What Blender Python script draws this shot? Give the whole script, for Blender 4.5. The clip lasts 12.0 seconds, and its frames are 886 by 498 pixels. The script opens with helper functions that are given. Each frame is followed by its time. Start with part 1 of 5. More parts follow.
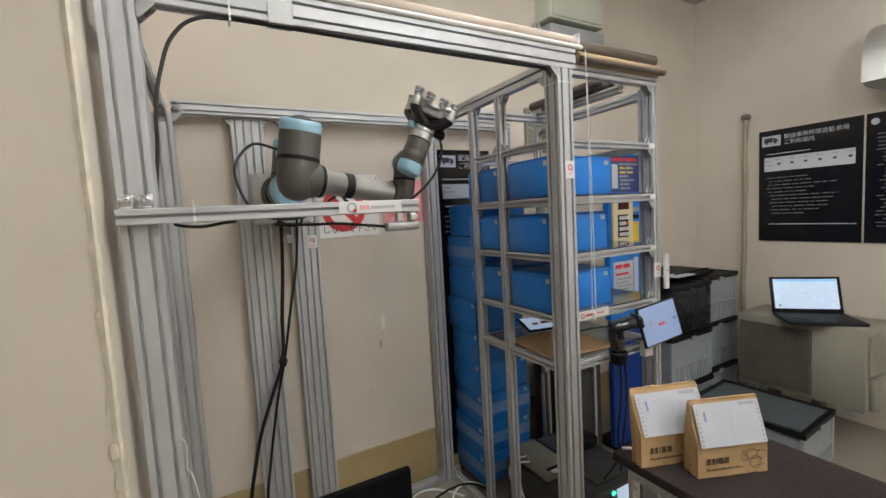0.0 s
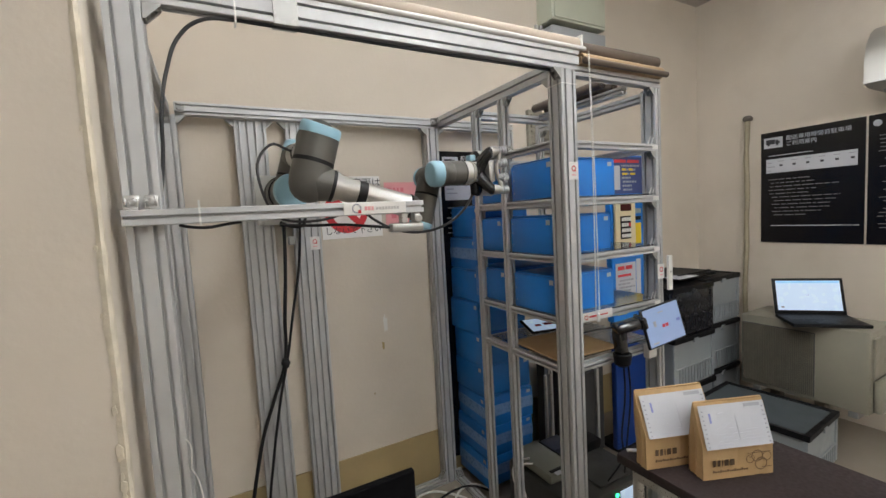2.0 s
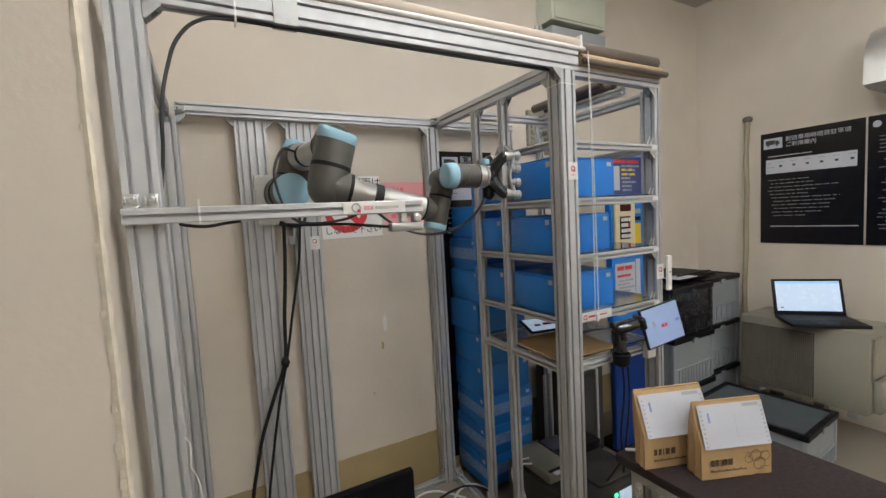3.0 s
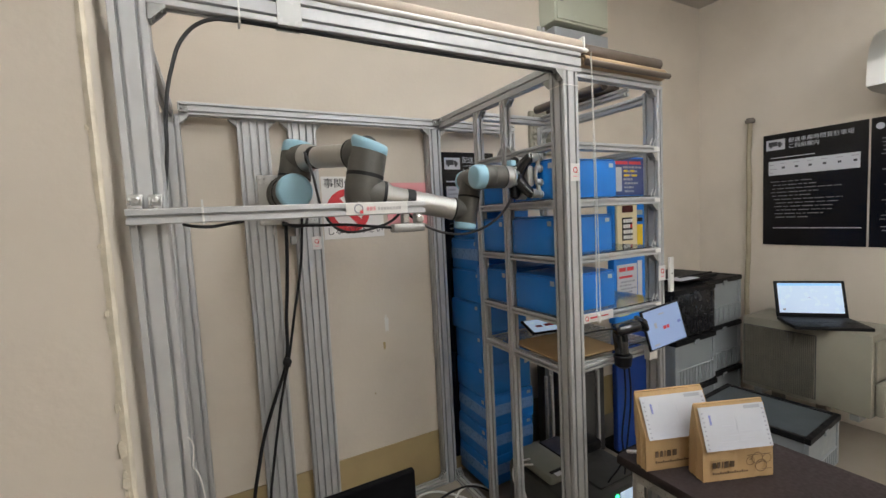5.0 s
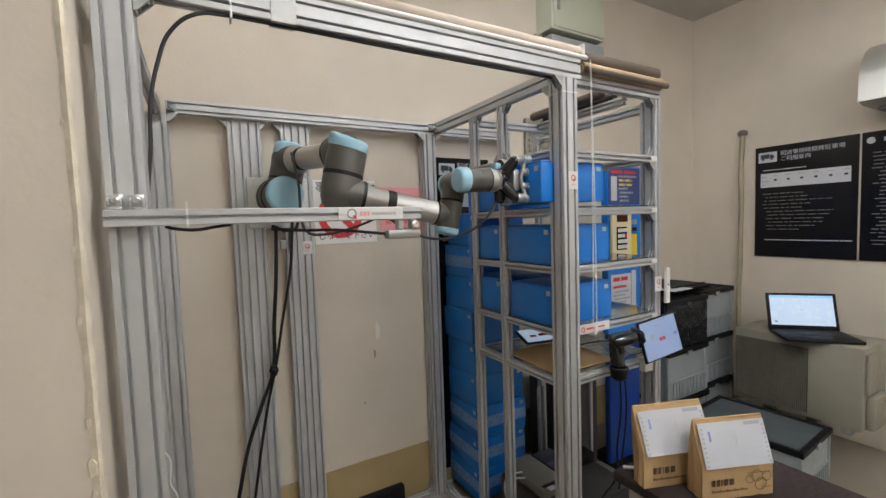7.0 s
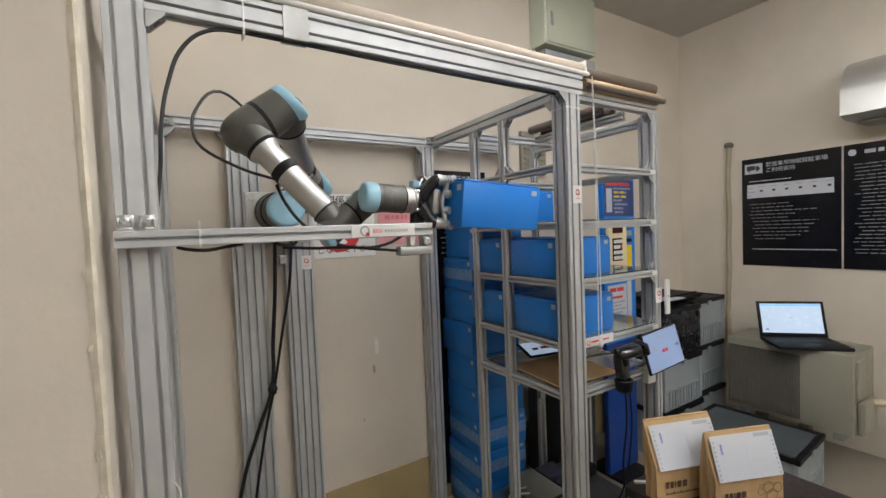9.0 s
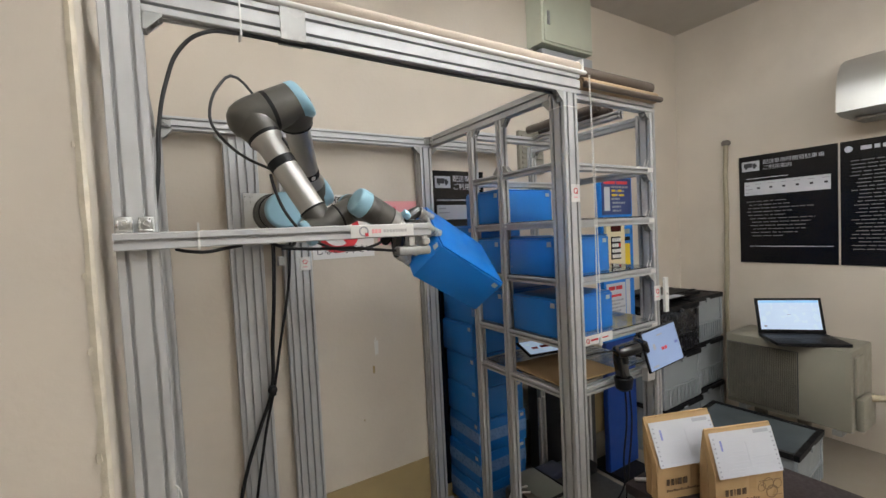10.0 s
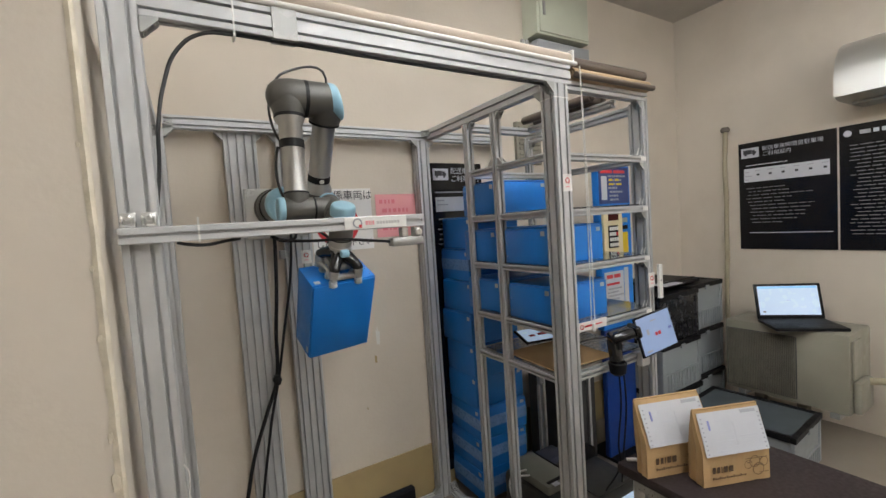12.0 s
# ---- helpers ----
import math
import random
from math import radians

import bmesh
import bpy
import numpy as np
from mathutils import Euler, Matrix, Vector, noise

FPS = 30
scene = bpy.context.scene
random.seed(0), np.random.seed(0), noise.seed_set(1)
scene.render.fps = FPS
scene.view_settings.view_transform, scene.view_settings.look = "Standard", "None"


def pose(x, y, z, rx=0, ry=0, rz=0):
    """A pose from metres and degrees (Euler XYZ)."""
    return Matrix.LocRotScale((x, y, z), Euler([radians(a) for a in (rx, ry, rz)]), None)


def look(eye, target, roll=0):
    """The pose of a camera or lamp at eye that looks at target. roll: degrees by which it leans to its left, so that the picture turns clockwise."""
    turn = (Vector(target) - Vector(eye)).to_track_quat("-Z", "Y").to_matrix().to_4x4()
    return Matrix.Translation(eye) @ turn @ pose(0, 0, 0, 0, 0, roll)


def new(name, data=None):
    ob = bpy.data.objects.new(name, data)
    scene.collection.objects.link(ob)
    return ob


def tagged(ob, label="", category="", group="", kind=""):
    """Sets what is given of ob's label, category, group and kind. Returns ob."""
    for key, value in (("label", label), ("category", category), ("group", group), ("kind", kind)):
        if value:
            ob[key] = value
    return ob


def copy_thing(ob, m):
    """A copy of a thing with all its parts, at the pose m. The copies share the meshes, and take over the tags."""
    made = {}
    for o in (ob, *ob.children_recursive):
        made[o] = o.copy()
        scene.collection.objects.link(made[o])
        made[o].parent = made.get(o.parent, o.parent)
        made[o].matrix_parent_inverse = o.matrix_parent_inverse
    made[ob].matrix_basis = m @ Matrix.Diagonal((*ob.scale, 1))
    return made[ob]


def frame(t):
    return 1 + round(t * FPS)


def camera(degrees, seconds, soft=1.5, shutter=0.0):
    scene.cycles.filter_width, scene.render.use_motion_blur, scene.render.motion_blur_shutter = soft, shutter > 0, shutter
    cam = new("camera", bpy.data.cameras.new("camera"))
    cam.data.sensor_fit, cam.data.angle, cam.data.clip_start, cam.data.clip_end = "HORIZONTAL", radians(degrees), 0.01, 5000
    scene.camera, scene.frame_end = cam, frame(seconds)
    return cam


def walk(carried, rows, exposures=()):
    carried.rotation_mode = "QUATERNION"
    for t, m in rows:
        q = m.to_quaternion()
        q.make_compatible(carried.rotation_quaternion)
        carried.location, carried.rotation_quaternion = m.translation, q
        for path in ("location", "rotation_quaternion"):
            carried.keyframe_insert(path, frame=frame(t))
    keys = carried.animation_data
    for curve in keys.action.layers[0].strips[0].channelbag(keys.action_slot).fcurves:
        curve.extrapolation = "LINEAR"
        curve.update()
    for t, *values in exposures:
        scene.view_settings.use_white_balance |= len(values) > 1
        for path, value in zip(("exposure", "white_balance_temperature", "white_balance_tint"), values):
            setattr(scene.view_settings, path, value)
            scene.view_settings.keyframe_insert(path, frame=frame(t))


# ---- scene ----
cam = camera(92.71, 12.0)
PATH = [
    (0, (0.1447, -0.9525, 1.2907), (0.8588, 0.3608, 1.1685), -3.2),
    (0.5, (0.1447, -0.9517, 1.2907), (0.8550, 0.3638, 1.1707), -3.3),
    (1, (0.1410, -0.9495, 1.2930), (0.8520, 0.3660, 1.1752), -3.3),
    (1.5, (0.1395, -0.9442, 1.2877), (0.8528, 0.3698, 1.1722), -3.2),
    (2, (0.1365, -0.9472, 1.2893), (0.8498, 0.3668, 1.1737), -3.2),
    (2.5, (0.1335, -0.9502, 1.2893), (0.8468, 0.3645, 1.1745), -3.2),
    (3, (0.1372, -0.9502, 1.2870), (0.8505, 0.3645, 1.1730), -3.1),
    (5, (0.1350, -0.9510, 1.2893), (0.8438, 0.3660, 1.1760), -2.9),
    (5.5, (0.1365, -0.9525, 1.2885), (0.8438, 0.3660, 1.1790), -2.7),
    (6, (0.1387, -0.9465, 1.2885), (0.8505, 0.3698, 1.1820), -2.4),
    (6.5, (0.1417, -0.9450, 1.2885), (0.8640, 0.3660, 1.1872), -2.1),
    (7, (0.1417, -0.9165, 1.2915), (0.8798, 0.3862, 1.1977), -1.9),
    (9, (0.0938, -0.8790, 1.3095), (0.8775, 0.3982, 1.2472), -2.3),
    (9.5, (0.0930, -0.8790, 1.3095), (0.8798, 0.3968, 1.2502), -2.5),
    (10, (0.0922, -0.8790, 1.3088), (0.8805, 0.3952, 1.2465), -2.8),
    (10.5, (0.0907, -0.8813, 1.3073), (0.8798, 0.3930, 1.2405), -3.2),
    (11, (0.0930, -0.8858, 1.3057), (0.8798, 0.3892, 1.2330), -3.5),
    (11.5, (0.0930, -0.8955, 1.3057), (0.8738, 0.3832, 1.2262), -3.7),
    (12, (0.1013, -0.9233, 1.3013), (0.8715, 0.3615, 1.2150), -3.8),
]
UNIT = 1.11         # metres to one unit of the drawing below, from the arm's known links
walk(cam, [(t, look(Vector(eye) * UNIT, Vector(target) * UNIT, roll)) for t, eye, target, roll in PATH])

# ---- light ----
WALL_Y, WALL_X, CEIL_Z = 0.855, 3.225, 2.64

world = bpy.data.worlds.new("world")
scene.world = world
world.use_nodes = True
world.node_tree.nodes["Background"].inputs[0].default_value = (0.9, 0.95, 1.0, 1)
world.node_tree.nodes["Background"].inputs[1].default_value = 0.05
scene.view_settings.exposure = 0.0


# ---- materials ----
def material(name, color, rough=0.5, metal=0.0, vary=0.08, scale=6.0, bump=0.0, bump_scale=120.0, stain=0.0, stain_color=(0.2, 0.15, 0.1), alpha=1.0, transmission=0.0, emit=0.0, coat=0.0, spec=0.5):
    m = bpy.data.materials.new(name)
    m.use_nodes = True
    nt = m.node_tree
    b = nt.nodes["Principled BSDF"]
    b.inputs["Roughness"].default_value = rough
    b.inputs["Metallic"].default_value = metal
    b.inputs["Coat Weight"].default_value = coat
    b.inputs["Specular IOR Level"].default_value = spec
    b.inputs["Transmission Weight"].default_value = transmission
    b.inputs["Alpha"].default_value = alpha
    coord = nt.nodes.new("ShaderNodeTexCoord")
    n1 = nt.nodes.new("ShaderNodeTexNoise")
    n1.inputs["Scale"].default_value, n1.inputs["Detail"].default_value = scale, 6
    nt.links.new(coord.outputs["Object"], n1.inputs["Vector"])
    ramp = nt.nodes.new("ShaderNodeMapRange")
    ramp.inputs["From Min"].default_value, ramp.inputs["From Max"].default_value = 0.3, 0.7
    ramp.inputs["To Min"].default_value, ramp.inputs["To Max"].default_value = 1 - vary, 1 + vary
    nt.links.new(n1.outputs["Fac"], ramp.inputs["Value"])
    mul = nt.nodes.new("ShaderNodeVectorMath")
    mul.operation = "SCALE"
    mul.inputs[0].default_value = color
    nt.links.new(ramp.outputs["Result"], mul.inputs["Scale"])
    out = mul.outputs["Vector"]
    if stain:
        n2 = nt.nodes.new("ShaderNodeTexNoise")
        n2.inputs["Scale"].default_value, n2.inputs["Detail"].default_value = scale * 0.35, 8
        n2.inputs["Roughness"].default_value = 0.65
        nt.links.new(coord.outputs["Object"], n2.inputs["Vector"])
        r2 = nt.nodes.new("ShaderNodeMapRange")
        r2.inputs["From Min"].default_value, r2.inputs["From Max"].default_value = 0.52, 0.75
        r2.inputs["To Max"].default_value = stain
        nt.links.new(n2.outputs["Fac"], r2.inputs["Value"])
        mix = nt.nodes.new("ShaderNodeMix")
        mix.data_type = "RGBA"
        mix.inputs["B"].default_value = (*stain_color, 1)
        nt.links.new(r2.outputs["Result"], mix.inputs["Factor"])
        nt.links.new(out, mix.inputs["A"])
        out = mix.outputs["Result"]
    nt.links.new(out, b.inputs["Base Color"])
    rr = nt.nodes.new("ShaderNodeMapRange")
    rr.inputs["From Min"].default_value, rr.inputs["From Max"].default_value = 0.3, 0.7
    rr.inputs["To Min"].default_value, rr.inputs["To Max"].default_value = max(rough - 0.07, 0.02), min(rough + 0.07, 1)
    n3 = nt.nodes.new("ShaderNodeTexNoise")
    n3.inputs["Scale"].default_value, n3.inputs["Detail"].default_value = scale * 4, 4
    nt.links.new(coord.outputs["Object"], n3.inputs["Vector"])
    nt.links.new(n3.outputs["Fac"], rr.inputs["Value"])
    nt.links.new(rr.outputs["Result"], b.inputs["Roughness"])
    if bump:
        n4 = nt.nodes.new("ShaderNodeTexNoise")
        n4.inputs["Scale"].default_value, n4.inputs["Detail"].default_value = bump_scale, 5
        nt.links.new(coord.outputs["Object"], n4.inputs["Vector"])
        bp = nt.nodes.new("ShaderNodeBump")
        bp.inputs["Strength"].default_value, bp.inputs["Distance"].default_value = bump, 0.004
        nt.links.new(n4.outputs["Fac"], bp.inputs["Height"])
        nt.links.new(bp.outputs["Normal"], b.inputs["Normal"])
    if emit:
        nt.links.new(out, b.inputs["Emission Color"])
        b.inputs["Emission Strength"].default_value = emit
    return m


WALL = material("wall_paint", (0.625, 0.555, 0.470), 0.75, vary=0.04, scale=3.0, bump=0.16, bump_scale=60, stain=0.34, stain_color=(0.45, 0.37, 0.285))
SKIRT = material("skirting_paint", (0.36, 0.27, 0.13), 0.55, vary=0.08, scale=5, bump=0.1, stain=0.35, stain_color=(0.22, 0.16, 0.08))
PLASTER = material("broken_plaster", (0.66, 0.59, 0.47), 0.9, vary=0.12, scale=30, bump=0.6, bump_scale=60, stain=0.4, stain_color=(0.45, 0.36, 0.24))
CEILING = material("ceiling_board", (0.55, 0.52, 0.48), 0.9, vary=0.04, scale=8, bump=0.15, bump_scale=60)
FLOOR = material("vinyl_floor", (0.25, 0.215, 0.175), 0.45, vary=0.08, scale=3, bump=0.05, stain=0.3, stain_color=(0.25, 0.2, 0.15))
ALU = material("anodised_aluminium", (0.54, 0.545, 0.55), 0.62, 0.68, vary=0.05, scale=9, bump=0.03, bump_scale=300)
ALU_DARK = material("slot_aluminium", (0.44, 0.44, 0.43), 0.5, 0.7, vary=0.06, scale=9)
STEEL = material("zinc_steel", (0.58, 0.58, 0.57), 0.32, 0.9, vary=0.08, scale=40)
ZINC = material("cast_zinc", (0.40, 0.40, 0.39), 0.45, 0.7, vary=0.1, scale=30)
BLUE = material("blue_corrugated_plastic", (0.005, 0.175, 0.60), 0.36, vary=0.06, scale=5, bump=0.08, bump_scale=160)
BLUE_TAPE = material("pale_blue_tape", (0.16, 0.30, 0.60), 0.3, vary=0.1, scale=20)
CAP = material("pale_blue_cap", (0.33, 0.57, 0.70), 0.42, vary=0.03, scale=10)
ROBOT_GREY = material("dark_grey_casting", (0.105, 0.10, 0.09), 0.42, 0.15, vary=0.05, scale=12, bump=0.05, bump_scale=250)
ROBOT_METAL = material("brushed_tube", (0.56, 0.55, 0.53), 0.44, 0.95, vary=0.02, scale=3)
RUBBER = material("black_rubber", (0.009, 0.009, 0.010), 0.55, spec=0.3, vary=0.15, scale=20)
CABLE = material("dark_grey_cable", (0.035, 0.035, 0.037), 0.5, vary=0.1)
BLACK = material("black_plastic", (0.005, 0.005, 0.006), 0.5, spec=0.2, vary=0.15, scale=12, bump=0.05)
GLOSS_BLACK = material("gloss_black_moulding", (0.012, 0.012, 0.014), 0.16, vary=0.1, scale=8, coat=0.3)
WHITE = material("white_plastic", (0.74, 0.73, 0.70), 0.4, vary=0.03, scale=10)
CREAM = material("cream_enamel", (0.24, 0.225, 0.18), 0.45, vary=0.04, scale=6, stain=0.2, stain_color=(0.4, 0.34, 0.24))
PAPER = material("white_paper", (0.50, 0.51, 0.55), 0.7, vary=0.03, scale=14)
CARD = material("brown_cardboard", (0.44, 0.285, 0.135), 0.75, vary=0.07, scale=14, bump=0.15, bump_scale=80)
CARD_INK = material("brown_ink", (0.10, 0.055, 0.03), 0.8)
SIGN_WHITE = material("white_sign_sheet", (0.82, 0.80, 0.78), 0.6, vary=0.02)
PINK = material("pink_paper", (0.82, 0.36, 0.38), 0.7, vary=0.03)
RED = material("red_print", (0.62, 0.035, 0.045), 0.6, vary=0.04)
INK = material("black_ink", (0.03, 0.03, 0.035), 0.6)
DIM_INK = material("dim_print", (0.17, 0.17, 0.175), 0.7)
GREY_INK = material("grey_ink", (0.30, 0.31, 0.34), 0.7)
BLUE_INK = material("blue_ink", (0.12, 0.16, 0.42), 0.7)
PANEL = material("black_sign_board", (0.005, 0.005, 0.007), 0.2, vary=0.1, scale=4, spec=0.35)
TABLE = material("dark_brown_laminate", (0.017, 0.009, 0.009), 0.6, vary=0.08, scale=25, bump=0.05)
CLEAR = material("clear_acrylic", (0.85, 0.88, 0.9), 0.08, transmission=0.95, vary=0.0)
CRATE = material("frosted_polypropylene", (0.27, 0.295, 0.31), 0.38, transmission=0.0, vary=0.05, scale=6)
SMOKE = material("smoked_crate", (0.018, 0.018, 0.021), 0.25, vary=0.2, scale=6)
YELLOW = material("yellow_card", (0.75, 0.52, 0.02), 0.5, vary=0.05)
IVORY = material("ivory_plastic", (0.70, 0.60, 0.38), 0.45, vary=0.03)
NAVY = material("navy_card", (0.03, 0.05, 0.17), 0.5, vary=0.1)
SCREEN = material("lit_screen", (0.42, 0.53, 0.68), 0.25, emit=0.6, vary=0.02)
SCREEN_DIM = material("lit_tablet", (0.19, 0.26, 0.42), 0.2, emit=0.42, vary=0.02)
GREEN_LED = material("green_led", (0.05, 0.8, 0.35), 0.3, emit=3.0)
TUBE_CREAM = material("cream_pipe", (0.34, 0.29, 0.20), 0.5, vary=0.1, scale=8, stain=0.3)
ROLL_BROWN = material("brown_roll_film", (0.10, 0.075, 0.06), 0.4, vary=0.1)
ROLL_TAN = material("tan_roll_tube", (0.36, 0.25, 0.15), 0.6, vary=0.06)
BEAD = material("white_bead", (0.72, 0.70, 0.66), 0.35)
FILM = material("matt_grey_fins", (0.17, 0.155, 0.12), 0.55, 0.1, vary=0.12, scale=20)


# ---- mesh helpers ----
def finish(name, bm, mat, parent=None, label="", smooth=False):
    me = bpy.data.meshes.new(name)
    bmesh.ops.recalc_face_normals(bm, faces=bm.faces)
    bm.to_mesh(me)
    bm.free()
    me.materials.append(mat)
    if smooth:
        for p in me.polygons:
            p.use_smooth = True
        me.set_sharp_from_angle(angle=radians(38))
    ob = new(name, me)
    if parent:
        ob.parent = parent
    if label:
        ob["label"] = label
    return ob


def part(name, bm, mat, parent, label="", smooth=False):
    return finish(name, bm, mat, parent, label, smooth)


def thing(name, label, category, group="", kind="", at=None):
    ob = new(name)
    ob.empty_display_size = 0.05
    if at:
        ob.location = at
    return tagged(ob, label, category, group, kind)


def add_box(bm, lo, hi, bevel=0.0, m=None, seg=2):
    c = [(a + b) / 2 for a, b in zip(lo, hi)]
    s = [b - a for a, b in zip(lo, hi)]
    made = bmesh.ops.create_cube(bm, size=1, matrix=Matrix.Translation(c) @ Matrix.Diagonal((*s, 1)))
    vs = made["verts"]
    if bevel:
        es = list({e for v in vs for e in v.link_edges})
        r = bmesh.ops.bevel(bm, geom=es, offset=min(bevel, min(s) * 0.45), segments=seg, affect="EDGES", profile=0.5)
        vs = list({v for f in r["faces"] for v in f.verts} | {v for v in vs if v.is_valid})
    if m:
        bmesh.ops.transform(bm, matrix=m, verts=vs)
    return vs


def box(lo, hi, bevel=0.0, m=None):
    bm = bmesh.new()
    add_box(bm, lo, hi, bevel, m)
    return bm


def lathe(bm, rows, axis="Z", at=(0, 0, 0), seg=32, m=None, caps=True):
    """Turned body from (radius, height) rows about an axis."""
    turn = {"Z": Matrix(), "X": pose(0, 0, 0, 0, 90, 0), "-Y": pose(0, 0, 0, 90, 0, 0), "Y": pose(0, 0, 0, -90, 0, 0), "-X": pose(0, 0, 0, 0, -90, 0), "-Z": pose(0, 0, 0, 180, 0, 0)}[axis]
    mat = Matrix.Translation(at) @ turn
    if m:
        mat = m @ mat
    rings = []
    for r, h in rows:
        rings.append([bm.verts.new(mat @ Vector((max(r, 1e-5) * math.cos(2 * math.pi * i / seg), max(r, 1e-5) * math.sin(2 * math.pi * i / seg), h))) for i in range(seg)])
    for a, b in zip(rings, rings[1:]):
        for i in range(seg):
            bm.faces.new((a[i], a[(i + 1) % seg], b[(i + 1) % seg], b[i]))
    if caps:
        bm.faces.new(rings[0])
        bm.faces.new(rings[-1])
    return bm


def add_ball(bm, at, r, m=None, seg=24):
    mat = (m or Matrix()) @ Matrix.Translation(at)
    bmesh.ops.create_uvsphere(bm, u_segments=seg, v_segments=seg // 2, radius=r, matrix=mat)


def tube(name, points, radius, mat, parent=None, label="", res=6):
    """A round cable through the given points."""
    cu = bpy.data.curves.new(name, "CURVE")
    cu.dimensions, cu.bevel_depth, cu.bevel_resolution, cu.resolution_u, cu.use_fill_caps = "3D", radius, 3, res, True
    sp = cu.splines.new("BEZIER")
    sp.bezier_points.add(len(points) - 1)
    for bp_, p in zip(sp.bezier_points, points):
        bp_.co = p
        bp_.handle_left_type = bp_.handle_right_type = "AUTO"
    tmp = bpy.data.objects.new("tmp", cu)
    me = bpy.data.meshes.new_from_object(tmp)
    bpy.data.objects.remove(tmp)
    me.name = name
    me.materials.clear()
    me.materials.append(mat)
    for p in me.polygons:
        p.use_smooth = True
    ob = new(name, me)
    if parent:
        ob.parent = parent
    if label:
        ob["label"] = label
    return ob


def profile_outline(w, h, pitch=0.03, slot=0.0066, deep=0.0125, chamfer=0.0015):
    """Outline of a slotted aluminium profile, centred."""
    nx, ny = max(1, round(w / pitch)), max(1, round(h / pitch))
    px, py = w / nx, h / ny
    pts = []
    def edge(n, p, length, place):
        pts.append(place(-length / 2 + chamfer, 0))
        for i in range(n):
            c = -length / 2 + p * (i + 0.5)
            for u, v in ((c - slot / 2, 0), (c - slot / 2, deep), (c + slot / 2, deep), (c + slot / 2, 0)):
                pts.append(place(u, v))
        pts.append(place(length / 2 - chamfer, 0))
    edge(nx, px, w, lambda u, v: (u, -h / 2 + v))
    edge(ny, py, h, lambda u, v: (w / 2 - v, u))
    edge(nx, px, w, lambda u, v: (-u, h / 2 - v))
    edge(ny, py, h, lambda u, v: (-w / 2 + v, -u))
    return pts


def bar(parent, name, lo, hi, mat=ALU, label=""):
    """A slotted profile that fills the box lo..hi, running along its longest side."""
    s = [b - a for a, b in zip(lo, hi)]
    c = Vector([(a + b) / 2 for a, b in zip(lo, hi)])
    ax = max(range(3), key=lambda i: s[i])
    u, v = [(1, 2), (2, 0), (0, 1)][ax]
    bm = bmesh.new()
    ends = []
    for z in (-s[ax] / 2, s[ax] / 2):
        ring = []
        for a, b in profile_outline(s[u], s[v]):
            p = [0, 0, 0]
            p[ax], p[u], p[v] = z, a, b
            ring.append(bm.verts.new(Vector(p)))
        ends.append(ring)
    n = len(ends[0])
    for i in range(n):
        bm.faces.new((ends[0][i], ends[0][(i + 1) % n], ends[1][(i + 1) % n], ends[1][i]))
    bm.faces.new(ends[0])
    bm.faces.new(ends[1])
    ob = part(name, bm, mat, parent, label)
    ob.location = c
    return ob


def bracket(parent, at, axes, size=0.036, mat=ZINC):
    """Cast corner bracket: two flanges and two webs, with a bolt in each flange. axes: the two outward directions."""
    a, b = Vector(axes[0]), Vector(axes[1])
    c = a.cross(b)
    m = Matrix((a, b, c)).transposed().to_4x4()
    bm = bmesh.new()
    w = size * 0.48
    add_box(bm, (0, 0, -w), (size, 0.005, w), 0.001)
    add_box(bm, (0, 0, -w), (0.005, size, w), 0.001)
    for z in (-w, w - 0.004):
        vs = [bm.verts.new(p) for p in ((0.004, 0.004, z), (size, 0.004, z), (0.004, size, z), (0.004, 0.004, z + 0.004), (size, 0.004, z + 0.004), (0.004, size, z + 0.004))]
        for f in ((0, 1, 2), (3, 5, 4), (0, 3, 4, 1), (1, 4, 5, 2), (2, 5, 3, 0)):
            bm.faces.new([vs[i] for i in f])
    lathe(bm, ((0.007, 0.005), (0.007, 0.011), (0.004, 0.011), (0.004, 0.008)), "Y", (size * 0.6, 0, 0), 12)
    lathe(bm, ((0.007, 0.005), (0.007, 0.011), (0.004, 0.011), (0.004, 0.008)), "X", (0, size * 0.6, 0), 12)
    bmesh.ops.transform(bm, matrix=Matrix.Translation(at) @ m, verts=bm.verts)
    return part("corner_bracket", bm, mat, parent, "")


# ---- ceiling lights ----
TUBE = bpy.data.materials.new("fluorescent_tube")
TUBE.use_nodes = True
TUBE.node_tree.nodes["Principled BSDF"].inputs["Emission Color"].default_value = (0.96, 0.985, 1.0, 1)
TUBE.node_tree.nodes["Principled BSDF"].inputs["Emission Strength"].default_value = 50.0


def ceiling_light(x, y):
    t = thing("ceiling_light", "white ceiling batten with two fluorescent tubes", "ceiling light", "ceiling lights")
    part("housing", box((-0.62, -0.11, -0.05), (0.62, 0.11, 0), 0.006), WHITE, t)
    for s in (-1, 1):
        part("tube", lathe(bmesh.new(), ((0.012, -0.59), (0.0165, -0.585), (0.0165, 0.585), (0.012, 0.59)), "X", (0, s * 0.06, -0.085), 16), TUBE, t, "glowing white tube", True)
        for e in (-1, 1):
            part("socket", box((e * 0.605 - 0.012, s * 0.06 - 0.015, -0.105), (e * 0.605 + 0.012, s * 0.06 + 0.015, -0.05), 0.003), WHITE, t)
    t.location = (x, y, CEIL_Z)
    t.rotation_euler = (0, 0, radians(90))


for lx, ly in ((1.0, -0.38), (0.60, -1.8), (2.0, -2.0), (0.55, -3.7), (2.0, -3.7)):
    ceiling_light(lx, ly)



